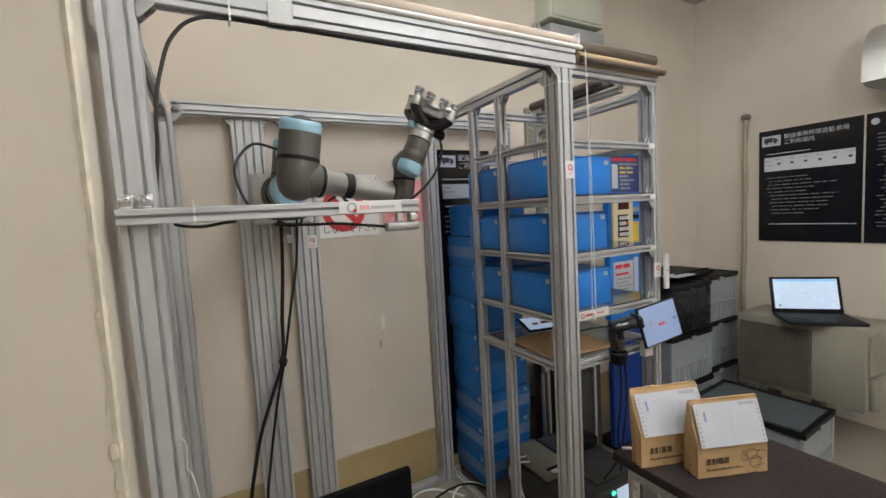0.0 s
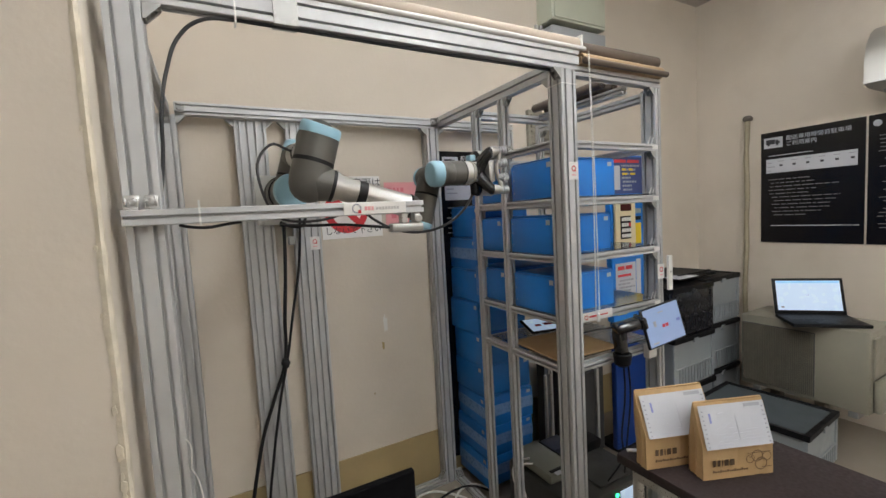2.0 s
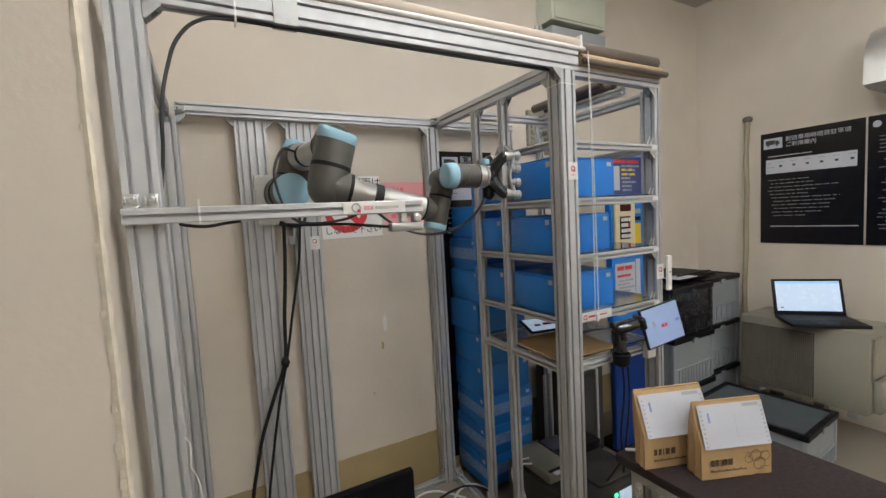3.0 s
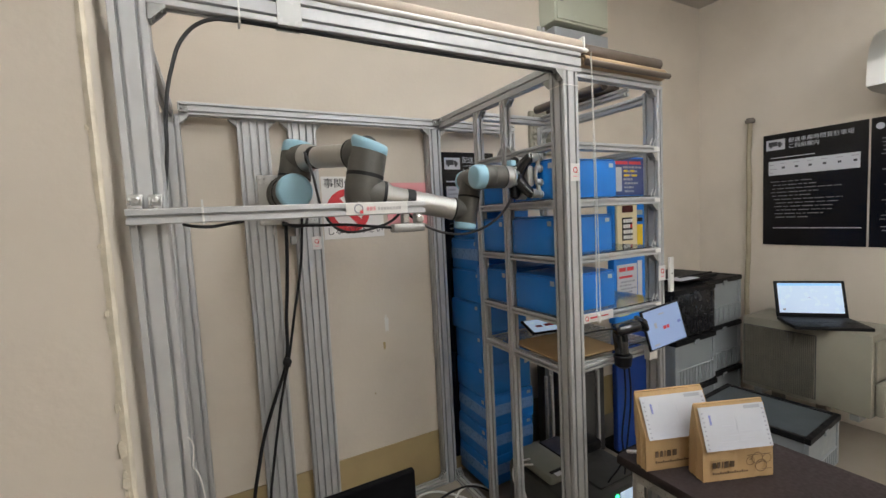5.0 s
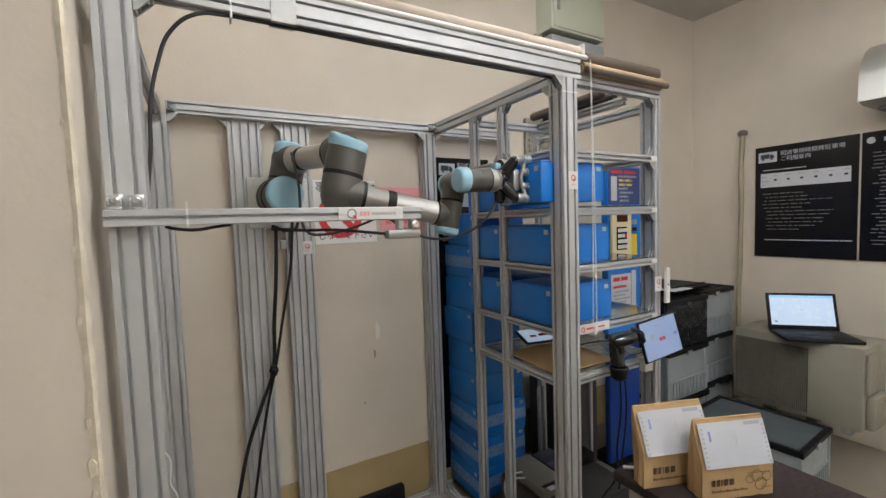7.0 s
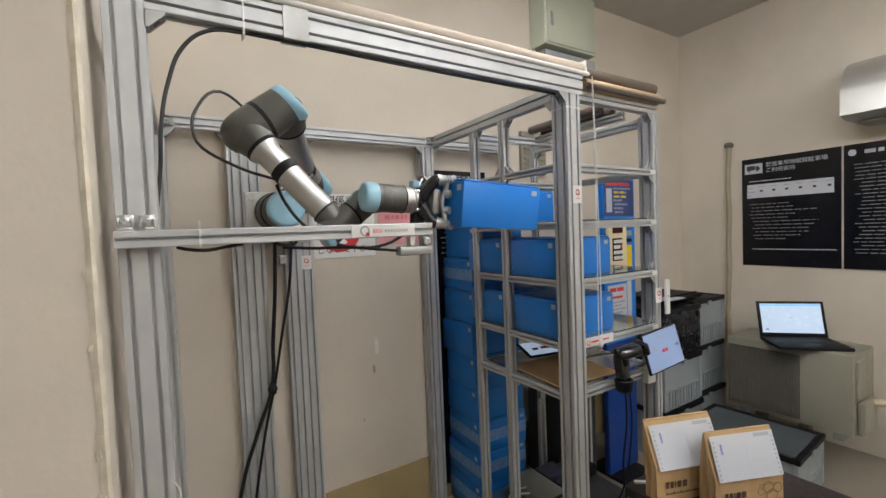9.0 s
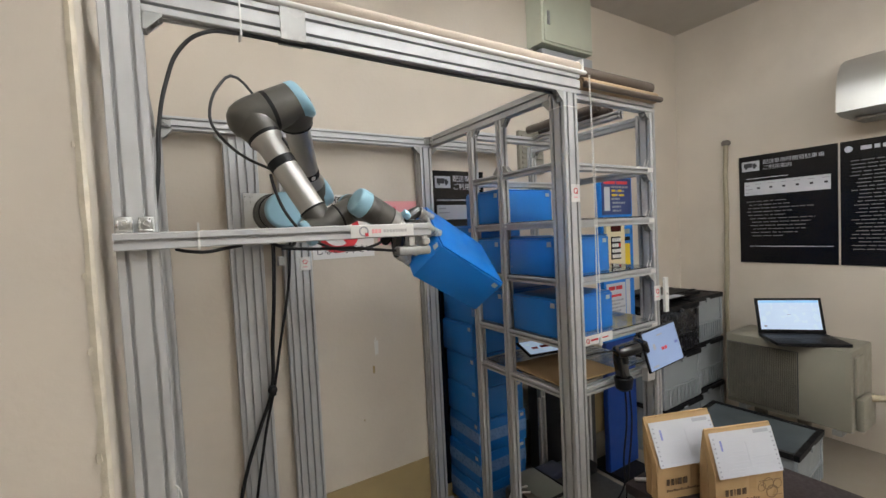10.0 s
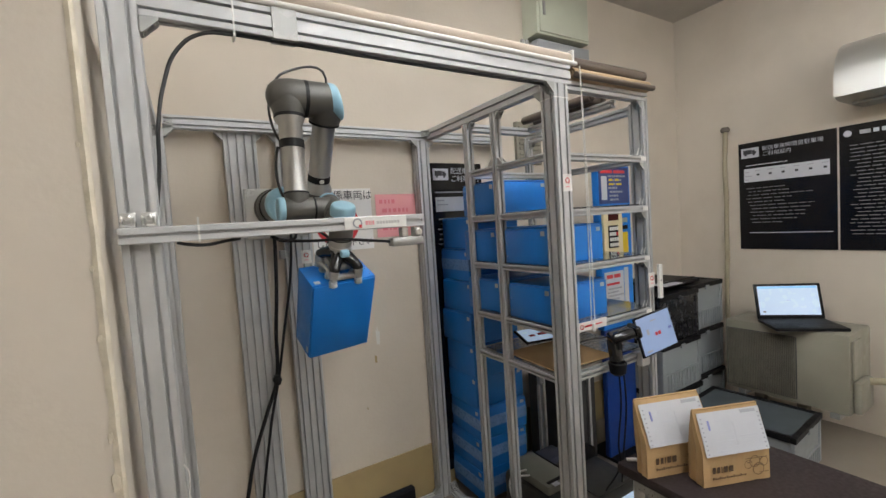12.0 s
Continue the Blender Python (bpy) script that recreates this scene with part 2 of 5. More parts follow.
# ---- the room ----
def slab(name, lo, hi, mat, bevel=0.0):
    return tagged(finish(name, box(lo, hi, bevel), mat), kind="structure")


floor = tagged(slab("floor", (-3.2, -4.6, -0.1), (WALL_X + 0.15, WALL_Y + 0.15, 0), FLOOR), "beige vinyl floor, scuffed and dusty", "floor")
tagged(slab("ceiling", (-3.2, -4.6, CEIL_Z), (WALL_X + 0.15, WALL_Y + 0.15, CEIL_Z + 0.1), CEILING), "off-white ceiling boards", "ceiling")
tagged(slab("wall_north", (-0.35, WALL_Y, 0), (WALL_X + 0.15, WALL_Y + 0.15, CEIL_Z), WALL), "beige painted plaster wall with scuffs", "wall")
tagged(slab("wall_east", (WALL_X, -4.6, 0), (WALL_X + 0.15, WALL_Y, CEIL_Z), WALL), "beige painted wall with hanging sign boards", "wall")
tagged(slab("wall_south", (-3.2, -4.75, 0), (WALL_X + 0.15, -4.6, CEIL_Z), WALL), "beige painted wall", "wall")
tagged(slab("wall_outer", (-3.35, -4.6, 0), (-3.2, -0.08, CEIL_Z), WALL), "beige painted wall", "wall")
PIER_X, PIER_Y = -0.020, -0.08
pier = tagged(slab("wall_west", (-3.2, PIER_Y, 0), (PIER_X, WALL_Y + 0.15, CEIL_Z), WALL), "beige painted wall pier beside the robot cell", "wall")
tagged(slab("baseboard", (PIER_X + 0.002, WALL_Y - 0.006, 0), (WALL_X, WALL_Y, 0.247), SKIRT, 0.002), "ochre painted skirting band along the wall foot", "skirting")

# broken plaster arris down the pier's corner
bm = bmesh.new()
rows = []
for i in range(240):
    z = CEIL_Z * i / 239
    low = min(max(0.0, 1.35 - z) / 0.6, 1.0)
    w = 0.009 + (0.003 + 0.005 * low) * noise.noise((0, 0, z * 11)) + (0.002 + 0.004 * low) * noise.noise((3, 0, z * 47))
    w = max(w, 0.003)
    rows.append([bm.verts.new(p) for p in ((PIER_X - 0.002 - w * (0.75 + 0.4 * low), PIER_Y - 0.0012, z), (PIER_X - w * 0.2, PIER_Y - 0.004 + 0.002 * noise.noise((0, 5, z * 25)), z), (PIER_X + 0.002 + 0.002 * noise.noise((7, 5, z * 22)), PIER_Y + 0.002, z), (PIER_X + 0.0015, PIER_Y + 0.010 + w, z))])
for a, b in zip(rows, rows[1:]):
    for i in range(3):
        bm.faces.new((a[i], a[i + 1], b[i + 1], b[i]))
tagged(part("chipped_edge", bm, PLASTER, pier, "bare chipped plaster edge"))
for i, z in enumerate((0.832, 0.847, 0.865, 0.883, 0.923, 0.999, 1.158, 1.269, 1.460)):
    bm = bmesh.new()
    k = (0.9, 0.7, 1.0, 0.6, 1.1, 0.7, 0.5, 0.45, 0.4)[i]
    ring = []
    for j in range(11):
        a = 2 * math.pi * j / 11
        r = k * (0.0075 + 0.005 * noise.noise((i * 3.1, j * 0.8, 0)))
        ring.append((PIER_X - 0.010 + r * math.cos(a) * 0.8, z + r * 1.7 * math.sin(a)))
    a_ = [bm.verts.new((x, PIER_Y - 0.0026, zz)) for x, zz in ring]
    b_ = [bm.verts.new((x - (x - PIER_X + 0.008) * 0.2, PIER_Y - 0.0046, zz)) for x, zz in ring]
    for j in range(11):
        bm.faces.new((a_[j], a_[(j + 1) % 11], b_[(j + 1) % 11], b_[j]))
    bm.faces.new(b_)
    part("plaster_flake", bm, PLASTER, pier)


# ---- robot cell frame ----
S = 0.03            # profile pitch
cell = thing("robot_cell_frame", "silver slotted aluminium profile frame bolted around the robot", "frame")
bar(cell, "post", (0, 0, 0), (0.06, 0.06, 1.80))
bar(cell, "post", (0.0, 0.785, 0), (0.06, 0.845, 1.69))
bar(cell, "post", (1.08, 0, 0), (1.14, 0.06, 1.706))
bar(cell, "post", (1.026, 0.787, 0), (1.086, 0.847, 1.69))
bar(cell, "top_beam", (0.06, 0, 1.706), (1.155, 0.03, 1.766))
bar(cell, "top_beam", (0.015, 0.06, 1.69), (0.045, 0.785, 1.72))
bar(cell, "top_beam", (1.08, 0.06, 1.695), (1.11, 0.787, 1.74))
bar(cell, "back_rail", (0.06, 0.787, 1.69), (1.52, 0.817, 1.735))
bar(cell, "wide_upright", (0.240, 0.815, 0.0), (0.352, 0.845, 1.69))
bar(cell, "wide_upright", (0.422, 0.815, 0.0), (0.529, 0.845, 1.69))
bar(cell, "foot_rail", (0.06, 0.787, 0), (1.026, 0.817, 0.03))
bar(cell, "foot_rail", (1.08, 0.06, 0), (1.11, 0.787, 0.03))
bar(cell, "foot_rail", (0.015, 0.06, 0), (0.045, 0.785, 0.03))
bar(cell, "guard_bar", (0.0, -0.03, 1.302), (0.588, 0, 1.331))


def bolt_block(x):
    bm = bmesh.new()
    add_box(bm, (x, -0.006, 1.331), (x + 0.022, -0.0005, 1.358), 0.0015)
    add_box(bm, (x, -0.026, 1.331), (x + 0.022, -0.0005, 1.336), 0.0015)
    add_box(bm, (x, -0.02, 1.334), (x + 0.003, -0.001, 1.352), 0.001)
    add_box(bm, (x + 0.019, -0.02, 1.334), (x + 0.022, -0.001, 1.352), 0.001)
    lathe(bm, ((0.007, 0.0), (0.007, 0.008), (0.004, 0.009), (0.0035, 0.006)), "-Y", (x + 0.011, -0.006, 1.347), 14)
    part("bolt_block", bm, STEEL, cell, smooth=True)


bolt_block(0.004)
bolt_block(0.034)
for at, axes in (
    ((0.06, 0.012, 1.706), ((1, 0, 0), (0, 0, -1))),
    ((1.08, 0.012, 1.706), ((-1, 0, 0), (0, 0, -1))),
    ((1.095, 0.06, 1.695), ((0, 1, 0), (0, 0, -1))),
    ((0.06, 0.80, 1.69), ((1, 0, 0), (0, 0, -1))),
    ((0.03, 0.785, 1.69), ((0, -1, 0), (0, 0, -1))),
    ((1.026, 0.80, 1.69), ((-1, 0, 0), (0, 0, -1))),
    ((1.086, 0.80, 1.69), ((1, 0, 0), (0, 0, -1))),
    ((1.08, 0.787, 1.72), ((-1, 0, 0), (0, -1, 0))),
    ((1.026, 0.80, 0.03), ((-1, 0, 0), (0, 0, 1))),
    ((1.095, 0.787, 0.03), ((0, -1, 0), (0, 0, 1))),
    ((0.06, 0.787, 1.71), ((1, 0, 0), (0, -1, 0))),
):
    bracket(cell, at, axes, 0.03)


def gusset(x, side):
    bm = bmesh.new()
    vs = [bm.verts.new((x + side * a, y, 1.69 - b)) for y in (0.818, 0.842) for a, b in ((0, 0), (0.028, 0), (0, 0.028))]
    for f in ((0, 1, 2), (3, 5, 4), (0, 3, 4, 1), (1, 4, 5, 2), (2, 5, 3, 0)):
        bm.faces.new([vs[i] for i in f])
    part("gusset", bm, ZINC, cell)


for gx, gs in ((0.240, -1), (0.352, 1), (0.422, -1), (0.529, 1)):
    gusset(gx, gs)

# robot mounting plate, on the uprights
bm = box((0.293, 0.805, 1.292), (0.512, 0.815, 1.482), 0.002)
for px in (0.304, 0.321, 0.482, 0.500):
    for pz in (1.305, 1.452, 1.470):
        lathe(bm, ((0.005, 0), (0.005, 0.004), (0.003, 0.004), (0.003, 0.001)), "-Y", (px, 0.805, pz), 12)
part("mounting_plate", bm, material("grey_plate", (0.62, 0.62, 0.60), 0.42, 0.15, vary=0.04, scale=8), cell, "bare steel plate with bolts", True)


# ---- storage rack ----
rack = thing("storage_rack", "silver aluminium profile rack with shelves of blue boxes", "rack")
SHELVES = (0.945, 1.142, 1.325)
X0, X1, Y0, Y1, Y2 = 1.08, 1.578, 0.022, 0.50, 0.655
bar(rack, "post", (X0, 0.292, 0), (X0 + S, 0.292 + S, 1.695))
bar(rack, "post", (X0, Y1 - S, 0), (X0 + S, Y1, 1.695))
bar(rack, "post", (X1 - S, Y0, 0), (X1, Y0 + 0.06, 1.70))
bar(rack, "post", (X1 - S, Y2 - S, 0), (X1, Y2, 1.695))
bar(rack, "top_rail", (1.14, Y0, 1.70), (X1, Y0 + S, 1.73))
bar(rack, "top_rail", (X0 + S, Y1 - S, 1.665), (X1 - S, Y1, 1.695))
bar(rack, "top_rail", (X1 - S, Y0 + 0.06, 1.665), (X1, Y2 - S, 1.695))
for z in (*SHELVES, 1.505, 0.785):
    bar(rack, "shelf_rail", (X0, 0.06, z - 0.022), (X0 + S, 0.292, z))
    bar(rack, "shelf_rail", (X0, 0.292 + S, z - 0.022), (X0 + S, Y1 - S, z))
    bar(rack, "shelf_rail", (1.14, Y0, z - 0.026), (X1 - S, Y0 + S, z - 0.002))
    bar(rack, "shelf_rail", (X1 - S, Y0 + 0.06, z - 0.026), (X1, Y2 - S, z - 0.002))
    bar(rack, "shelf_rail", (X0 + S, Y1 - S, z - 0.026), (X1 - S, Y1, z - 0.002))
for z in SHELVES:
    part("shelf_plate", box((X0 + 0.004, Y0 + 0.004, z), (X1 - 0.004, Y1 - 0.004, z + 0.004), 0.0008), CLEAR, rack, "clear acrylic shelf plate")


# ---- blue boxes ----
BL, BW, BH = 0.272, 0.212, 0.126


def blue_box(L, W, H, label, group):
    """Folded corrugated plastic box with an inset lid and small labels; origin in the middle of one end, tool side -x."""
    t = thing("storage_box", label, "box", group)
    bm = bmesh.new()
    add_box(bm, (0, -W / 2, -H / 2), (L, W / 2, H / 2 - 0.006), 0.003)
    part("body", bm, BLUE, t, smooth=True)
    bm = bmesh.new()
    add_box(bm, (0.003, -W / 2 + 0.003, H / 2 - 0.0055), (L - 0.001, W / 2 - 0.003, H / 2), 0.0025)
    part("lid", bm, BLUE, t, smooth=True)
    bm = box((-0.0008, -W / 2 + 0.012, H / 2 - 0.03), (0.0003, -W / 2 + 0.030, H / 2 - 0.014))
    part("sticker", bm, PAPER, t, "small white sticker")
    bm = box((L - 0.034, -W / 2 - 0.0008, H / 2 - 0.028), (L - 0.014, -W / 2 + 0.0003, H / 2 - 0.014))
    part("sticker", bm, PAPER, t, "small white sticker")
    for z in (-0.3, 0.05, 0.3):
        bm = lathe(bmesh.new(), ((0.0035, 0), (0.003, 0.0015), (0.0005, 0.002)), "-X", (0.0, W / 2 - 0.012, H * z), 8)
        part("rivet", bm, BLUE_TAPE, t)
    return t


MOVED = blue_box(BL, BW, BH, "blue corrugated plastic box held by suction cups", "blue boxes")
shelf_box = blue_box(BL, BW, BH, "closed blue corrugated plastic box on a rack shelf", "blue boxes")
shelf_box.matrix_basis = pose(X0 + 0.012, 0.172, SHELVES[0] + 0.004 + BH / 2)
copy_thing(shelf_box, pose(X0 + 0.008, 0.174, SHELVES[1] + 0.004 + BH / 2, 0, 0, 0.6))
for z, dx in zip(SHELVES, (0.02, 0.015, 0.02)):
    copy_thing(shelf_box, pose(X0 + dx, 0.446, z + 0.004 + BH / 2))



def lettering(text, size, m, mat, parent, name="lettering", depth=0.0004):
    cu = bpy.data.curves.new(name, "FONT")
    cu.body, cu.size, cu.extrude, cu.align_x, cu.align_y = text, size, depth, "LEFT", "CENTER"
    tmp = bpy.data.objects.new("tmp", cu)
    me = bpy.data.meshes.new_from_object(tmp)
    bpy.data.objects.remove(tmp)
    me.materials.clear()
    me.materials.append(mat)
    ob = new(name, me)
    ob.parent = parent
    ob.matrix_basis = m
    return ob


def plates(name, rects, m, mat, parent, depth=0.0006, label=""):
    """Thin printed bars (x0, y0, x1, y1) in the plane of m."""
    bm = bmesh.new()
    for x0, y0, x1, y1 in rects:
        add_box(bm, (x0, y0, 0), (x1, y1, depth))
    bmesh.ops.transform(bm, matrix=m, verts=bm.verts)
    ob = part(name, bm, mat, parent, label)
    return tagged(ob, kind="stuff") if len(rects) > 2 else ob


def text_bars(rng, x0, x1, y0, y1, n, h, gap=0.25):
    out = []
    for i in range(n):
        y = y1 - (y1 - y0) * (i + 0.5) / n
        x = x0 + rng.random() * 0.1 * (x1 - x0)
        end = x0 + (x1 - x0) * (0.45 + 0.55 * rng.random())
        while x < end:
            w = (x1 - x0) * (0.04 + 0.12 * rng.random())
            out.append((x, y - h / 2, min(x + w, x1), y + h / 2))
            x += w + h * gap * 2
    return out


RNG = random.Random(4)


def disc(r, m, mat, parent, name, r_in=0.0, depth=0.0008, seg=32):
    bm = bmesh.new()
    if r_in:
        lathe(bm, ((r_in, 0), (r, 0), (r, depth), (r_in, depth), (r_in, 0)), "Z", (0, 0, 0), seg, caps=False)
    else:
        lathe(bm, ((r, 0), (r, depth)), "Z", (0, 0, 0), seg)
    bmesh.ops.transform(bm, matrix=m, verts=bm.verts)
    return part(name, bm, mat, parent)


def logo(m, r, parent):
    """Plain ring with a small square, in the colours of a maker's mark."""
    disc(r, m, RED, parent, "mark_ring", r * 0.72)
    plates("mark_square", ((r * 0.25, -r, r * 0.85, -r * 0.35),), m @ pose(0, 0, 0.0006), RED, parent)


SOUTH = pose(0, 0, 0, 90, 0, 0)                 # plane facing -y: x right, y up
EAST_IN = pose(0, 0, 0, 90, 0, -90)             # plane facing -x: x towards -y, y up

# ---- things on the frame ----
label_strip = thing("name_strip", "white name strip with a red ring mark on the guard bar", "sign")
part("strip", box((0.393, -0.0315, 1.3035), (0.541, -0.030, 1.3298), 0.0005), WHITE, label_strip)
ms = Matrix.Translation((0.422, -0.0318, 1.3168)) @ SOUTH
disc(0.0108, ms, GREY_INK, label_strip, "mark_ring", 0.0078)
plates("mark_square", ((0.0025, -0.0108, 0.0098, -0.0035),), ms @ pose(0, 0, 0.0006), RED, label_strip)
plates("printing", ((0.0185, -0.005, 0.024, 0.004), (0.0255, -0.005, 0.0305, 0.004), (0.032, -0.005, 0.0335, 0.004), (0.035, -0.005, 0.039, 0.004)), ms, PINK, label_strip)
plates("printing", [(0.045 + i * 0.0072, -0.004, 0.0505 + i * 0.0072, 0.0025) for i in range(8)], ms, material("pale_grey_print", (0.50, 0.48, 0.47), 0.7), label_strip)


def frame_tag(x, y, z):
    t = thing("frame_tag", "small white plastic tag with a red ring mark", "tag", "tags on the profiles")
    part("plate", box((-0.0195, -0.0015, -0.027), (0.0195, 0, 0.027), 0.0008), WHITE, t)
    logo(Matrix.Translation((0, -0.0018, 0.007)) @ SOUTH, 0.0090, t)
    plates("printing", ((-0.008, -0.014, 0.008, -0.011),), Matrix.Translation((0, -0.0018, 0)) @ SOUTH, PINK, t)
    t.location = (x, y, z)


frame_tag(1.117, 0.0, 1.405)
frame_tag(0.501, 0.8150, 1.209)
frame_tag(1.563, Y0, 1.045)

sensor = thing("safety_sensor", "small grey sensor hung under the guard bar's end", "sensor")
bm = bmesh.new()
add_box(bm, (0.505, -0.028, 1.258), (0.588, 0.004, 1.279), 0.006)
part("housing", bm, ZINC, sensor, smooth=True)
bm = box((0.532, -0.024, 1.2792), (0.548, -0.004, 1.3015), 0.002)
add_box(bm, (0.564, -0.024, 1.2792), (0.581, -0.004, 1.3015), 0.002)
lathe(bm, ((0.008, 0), (0.010, 0.002), (0.010, 0.008), (0.006, 0.010)), "-Y", (0.572, -0.024, 1.288), 16)
part("clamp", bm, STEEL, sensor)
tube("cable", [(0.508, -0.01, 1.270), (0.46, -0.005, 1.276), (0.40, 0.01, 1.283), (0.33, 0.03, 1.285), (0.27, 0.05, 1.29)], 0.0034, RUBBER, sensor)

zip_tie = thing("cable_tie", "white cable tie around the guard bar", "cable tie")
bm = bmesh.new()
for lo, hi in (((0.118, -0.0325, 1.298), (0.1215, -0.0305, 1.345)), ((0.118, -0.0325, 1.332), (0.1215, 0.002, 1.3335)), ((0.118, -0.0325, 1.2985), (0.1215, 0.002, 1.3)), ((0.118, 0.0005, 1.299), (0.1215, 0.002, 1.333))):
    add_box(bm, lo, hi)
part("strap", bm, WHITE, zip_tie)
tube("bar_cable", [(0.085, 0.004, 1.30), (0.10, -0.014, 1.296), (0.13, -0.016, 1.293), (0.16, -0.01, 1.297), (0.19, 0.004, 1.301)], 0.003, RUBBER)["label"] = "black cable end tucked under the guard bar"
bpy.data.objects["bar_cable"]["category"] = "cable"

hose = thing("beam_cable", "black cable taped along the top beam and post", "cable")
tube("bend", [(0.050, 0.072, 1.325), (0.058, 0.066, 1.385), (0.0665, 0.052, 1.450), (0.072, 0.036, 1.520), (0.088, 0.030, 1.600), (0.114, 0.022, 1.662), (0.155, 0.014, 1.695), (0.215, 0.012, 1.703)], 0.0036, CABLE, hose)
tube("run", [(0.215, 0.012, 1.703), (0.36, 0.012, 1.7020), (0.50, 0.012, 1.7000), (0.66, 0.014, 1.700), (0.86, 0.014, 1.700), (1.06, 0.018, 1.7025)], 0.0036, RUBBER, hose)
part("tape", box((0.285, -0.0015, 1.7035), (0.335, 0.0315, 1.7675), 0.001), material("clear_tape", (0.42, 0.42, 0.40), 0.25, vary=0.03), hose, "glossy clear tape")
part("tape", box((0.212, -0.001, 1.695), (0.2155, 0.031, 1.767), 0.0005), WHITE, hose, "white cable tie")
part("tape", box((1.079, -0.0012, 1.663), (1.141, 0.061, 1.6655), 0.0005), WHITE, hose, "white cable tie")

# roller blinds on top
blind = thing("roller_blind", "rolled beige blind with a white bottom bar on the top beam", "blind")
part("roll", lathe(bmesh.new(), ((0.021, 0.04), (0.022, 0.05), (0.022, 1.165), (0.021, 1.175)), "X", (0, 0.022, 1.789), 28), material("beige_blind_cloth", (0.41, 0.34, 0.275), 0.8, vary=0.05, scale=20, bump=0.2, bump_scale=200), blind, "", True)
part("bottom_bar", lathe(bmesh.new(), ((0.005, 0.0), (0.0065, 0.003), (0.0065, 1.178), (0.004, 1.184)), "X", (0, 0.000, 1.7735), 18), WHITE, blind, "", True)
part("end_cap", box((1.165, -0.004, 1.768), (1.172, 0.046, 1.814), 0.003), WHITE, blind)


def spare_roll(label, mat, p0, length, r, axis):
    t = thing("blind_roll", label, "blind", "spare blind rolls")
    part("roll", lathe(bmesh.new(), ((r * 0.5, 0), (r * 0.55, 0.004), (r * 0.9, 0.004), (r, 0.008), (r, length - 0.008), (r * 0.9, length - 0.004), (r * 0.55, length - 0.004), (r * 0.5, length)), axis, p0, 28), mat, t, "", True)


spare_roll("dark brown rolled blind lying along the rack top", ROLL_BROWN, (1.178, 0.039, 1.790), 0.405, 0.021, "X")
spare_roll("tan rolled blind with a brown edge along the rack top", ROLL_TAN, (1.175, 0.020, 1.7495), 0.405, 0.019, "X")
part("hem_bar", lathe(bmesh.new(), ((0.006, 0), (0.010, 0.003), (0.010, 0.405), (0.006, 0.408)), "X", (1.176, 0.000, 1.7405), 18), ROLL_BROWN, bpy.data.objects["blind_roll.001"], "brown hem bar", True)
spare_roll("dark brown rolled blind lying across the rack top", ROLL_BROWN, (1.40, 0.12, 1.728), 0.37, 0.0175, "Y")
spare_roll("dark brown rolled blind lying across the rack top", ROLL_BROWN, (1.44, 0.10, 1.718), 0.36, 0.0155, "Y")
bar(rack, "top_rail", (1.41, 0.052, 1.675), (1.44, 0.47, 1.70))

chain = thing("bead_chain", "white bead pull chain hanging from the blind", "chain")
bm = bmesh.new()
for side in (0, 1):
    for i in range(150):
        z = 1.762 - i * 0.0054
        u = i / 149
        x = 1.184 + side * 0.009 * u + 0.004 * math.sin(u * 3.1)
        bmesh.ops.create_icosphere(bm, subdivisions=1, radius=0.0026, matrix=Matrix.Translation((x, -0.012 - 0.006 * side * u, z)))
tagged(part("bead_string", bm, BEAD, chain, "", True), kind="stuff")
part("weight", lathe(bmesh.new(), ((0.002, 0), (0.006, 0.004), (0.006, 0.026), (0.002, 0.03)), "-Z", (1.1905, -0.016, 0.956), 12), WHITE, chain, "", True)

strip2 = thing("rail_sign", "white name strip tied to the rack's lower rail", "sign")
part("strip", box((1.142, 0.018, 0.922), (1.296, 0.0205, 0.952), 0.0006), WHITE, strip2)
logo(Matrix.Translation((1.172, 0.0176, 0.937)) @ SOUTH, 0.008, strip2)
plates("printing", ((0.015, -0.003, 0.05, 0.003), (0.054, -0.002, 0.10, 0.002)), Matrix.Translation((1.172, 0.0176, 0.937)) @ SOUTH, RED, strip2)

for z in SHELVES + (1.505,):
    t = part("price_clip", box((X1 - 0.052, Y0 - 0.0015, z - 0.02), (X1 - 0.022, Y0 - 0.0002, z - 0.006)), WHITE, rack, "white label clip")
    bm = bmesh.new()
    add_box(bm, (-0.0015, -0.001, 0), (0.0015, 0.001, 0.03), m=Matrix.Translation((X1 - 0.06, Y0 + 0.01, z)) @ pose(0, 0, 0, 0, 28, 0))
    add_box(bm, (-0.0015, -0.001, 0), (0.0015, 0.001, 0.03), m=Matrix.Translation((X1 - 0.042, Y0 + 0.01, z)) @ pose(0, 0, 0, 0, 28, 0))
    part("wire_clip", bm, WHITE, rack)
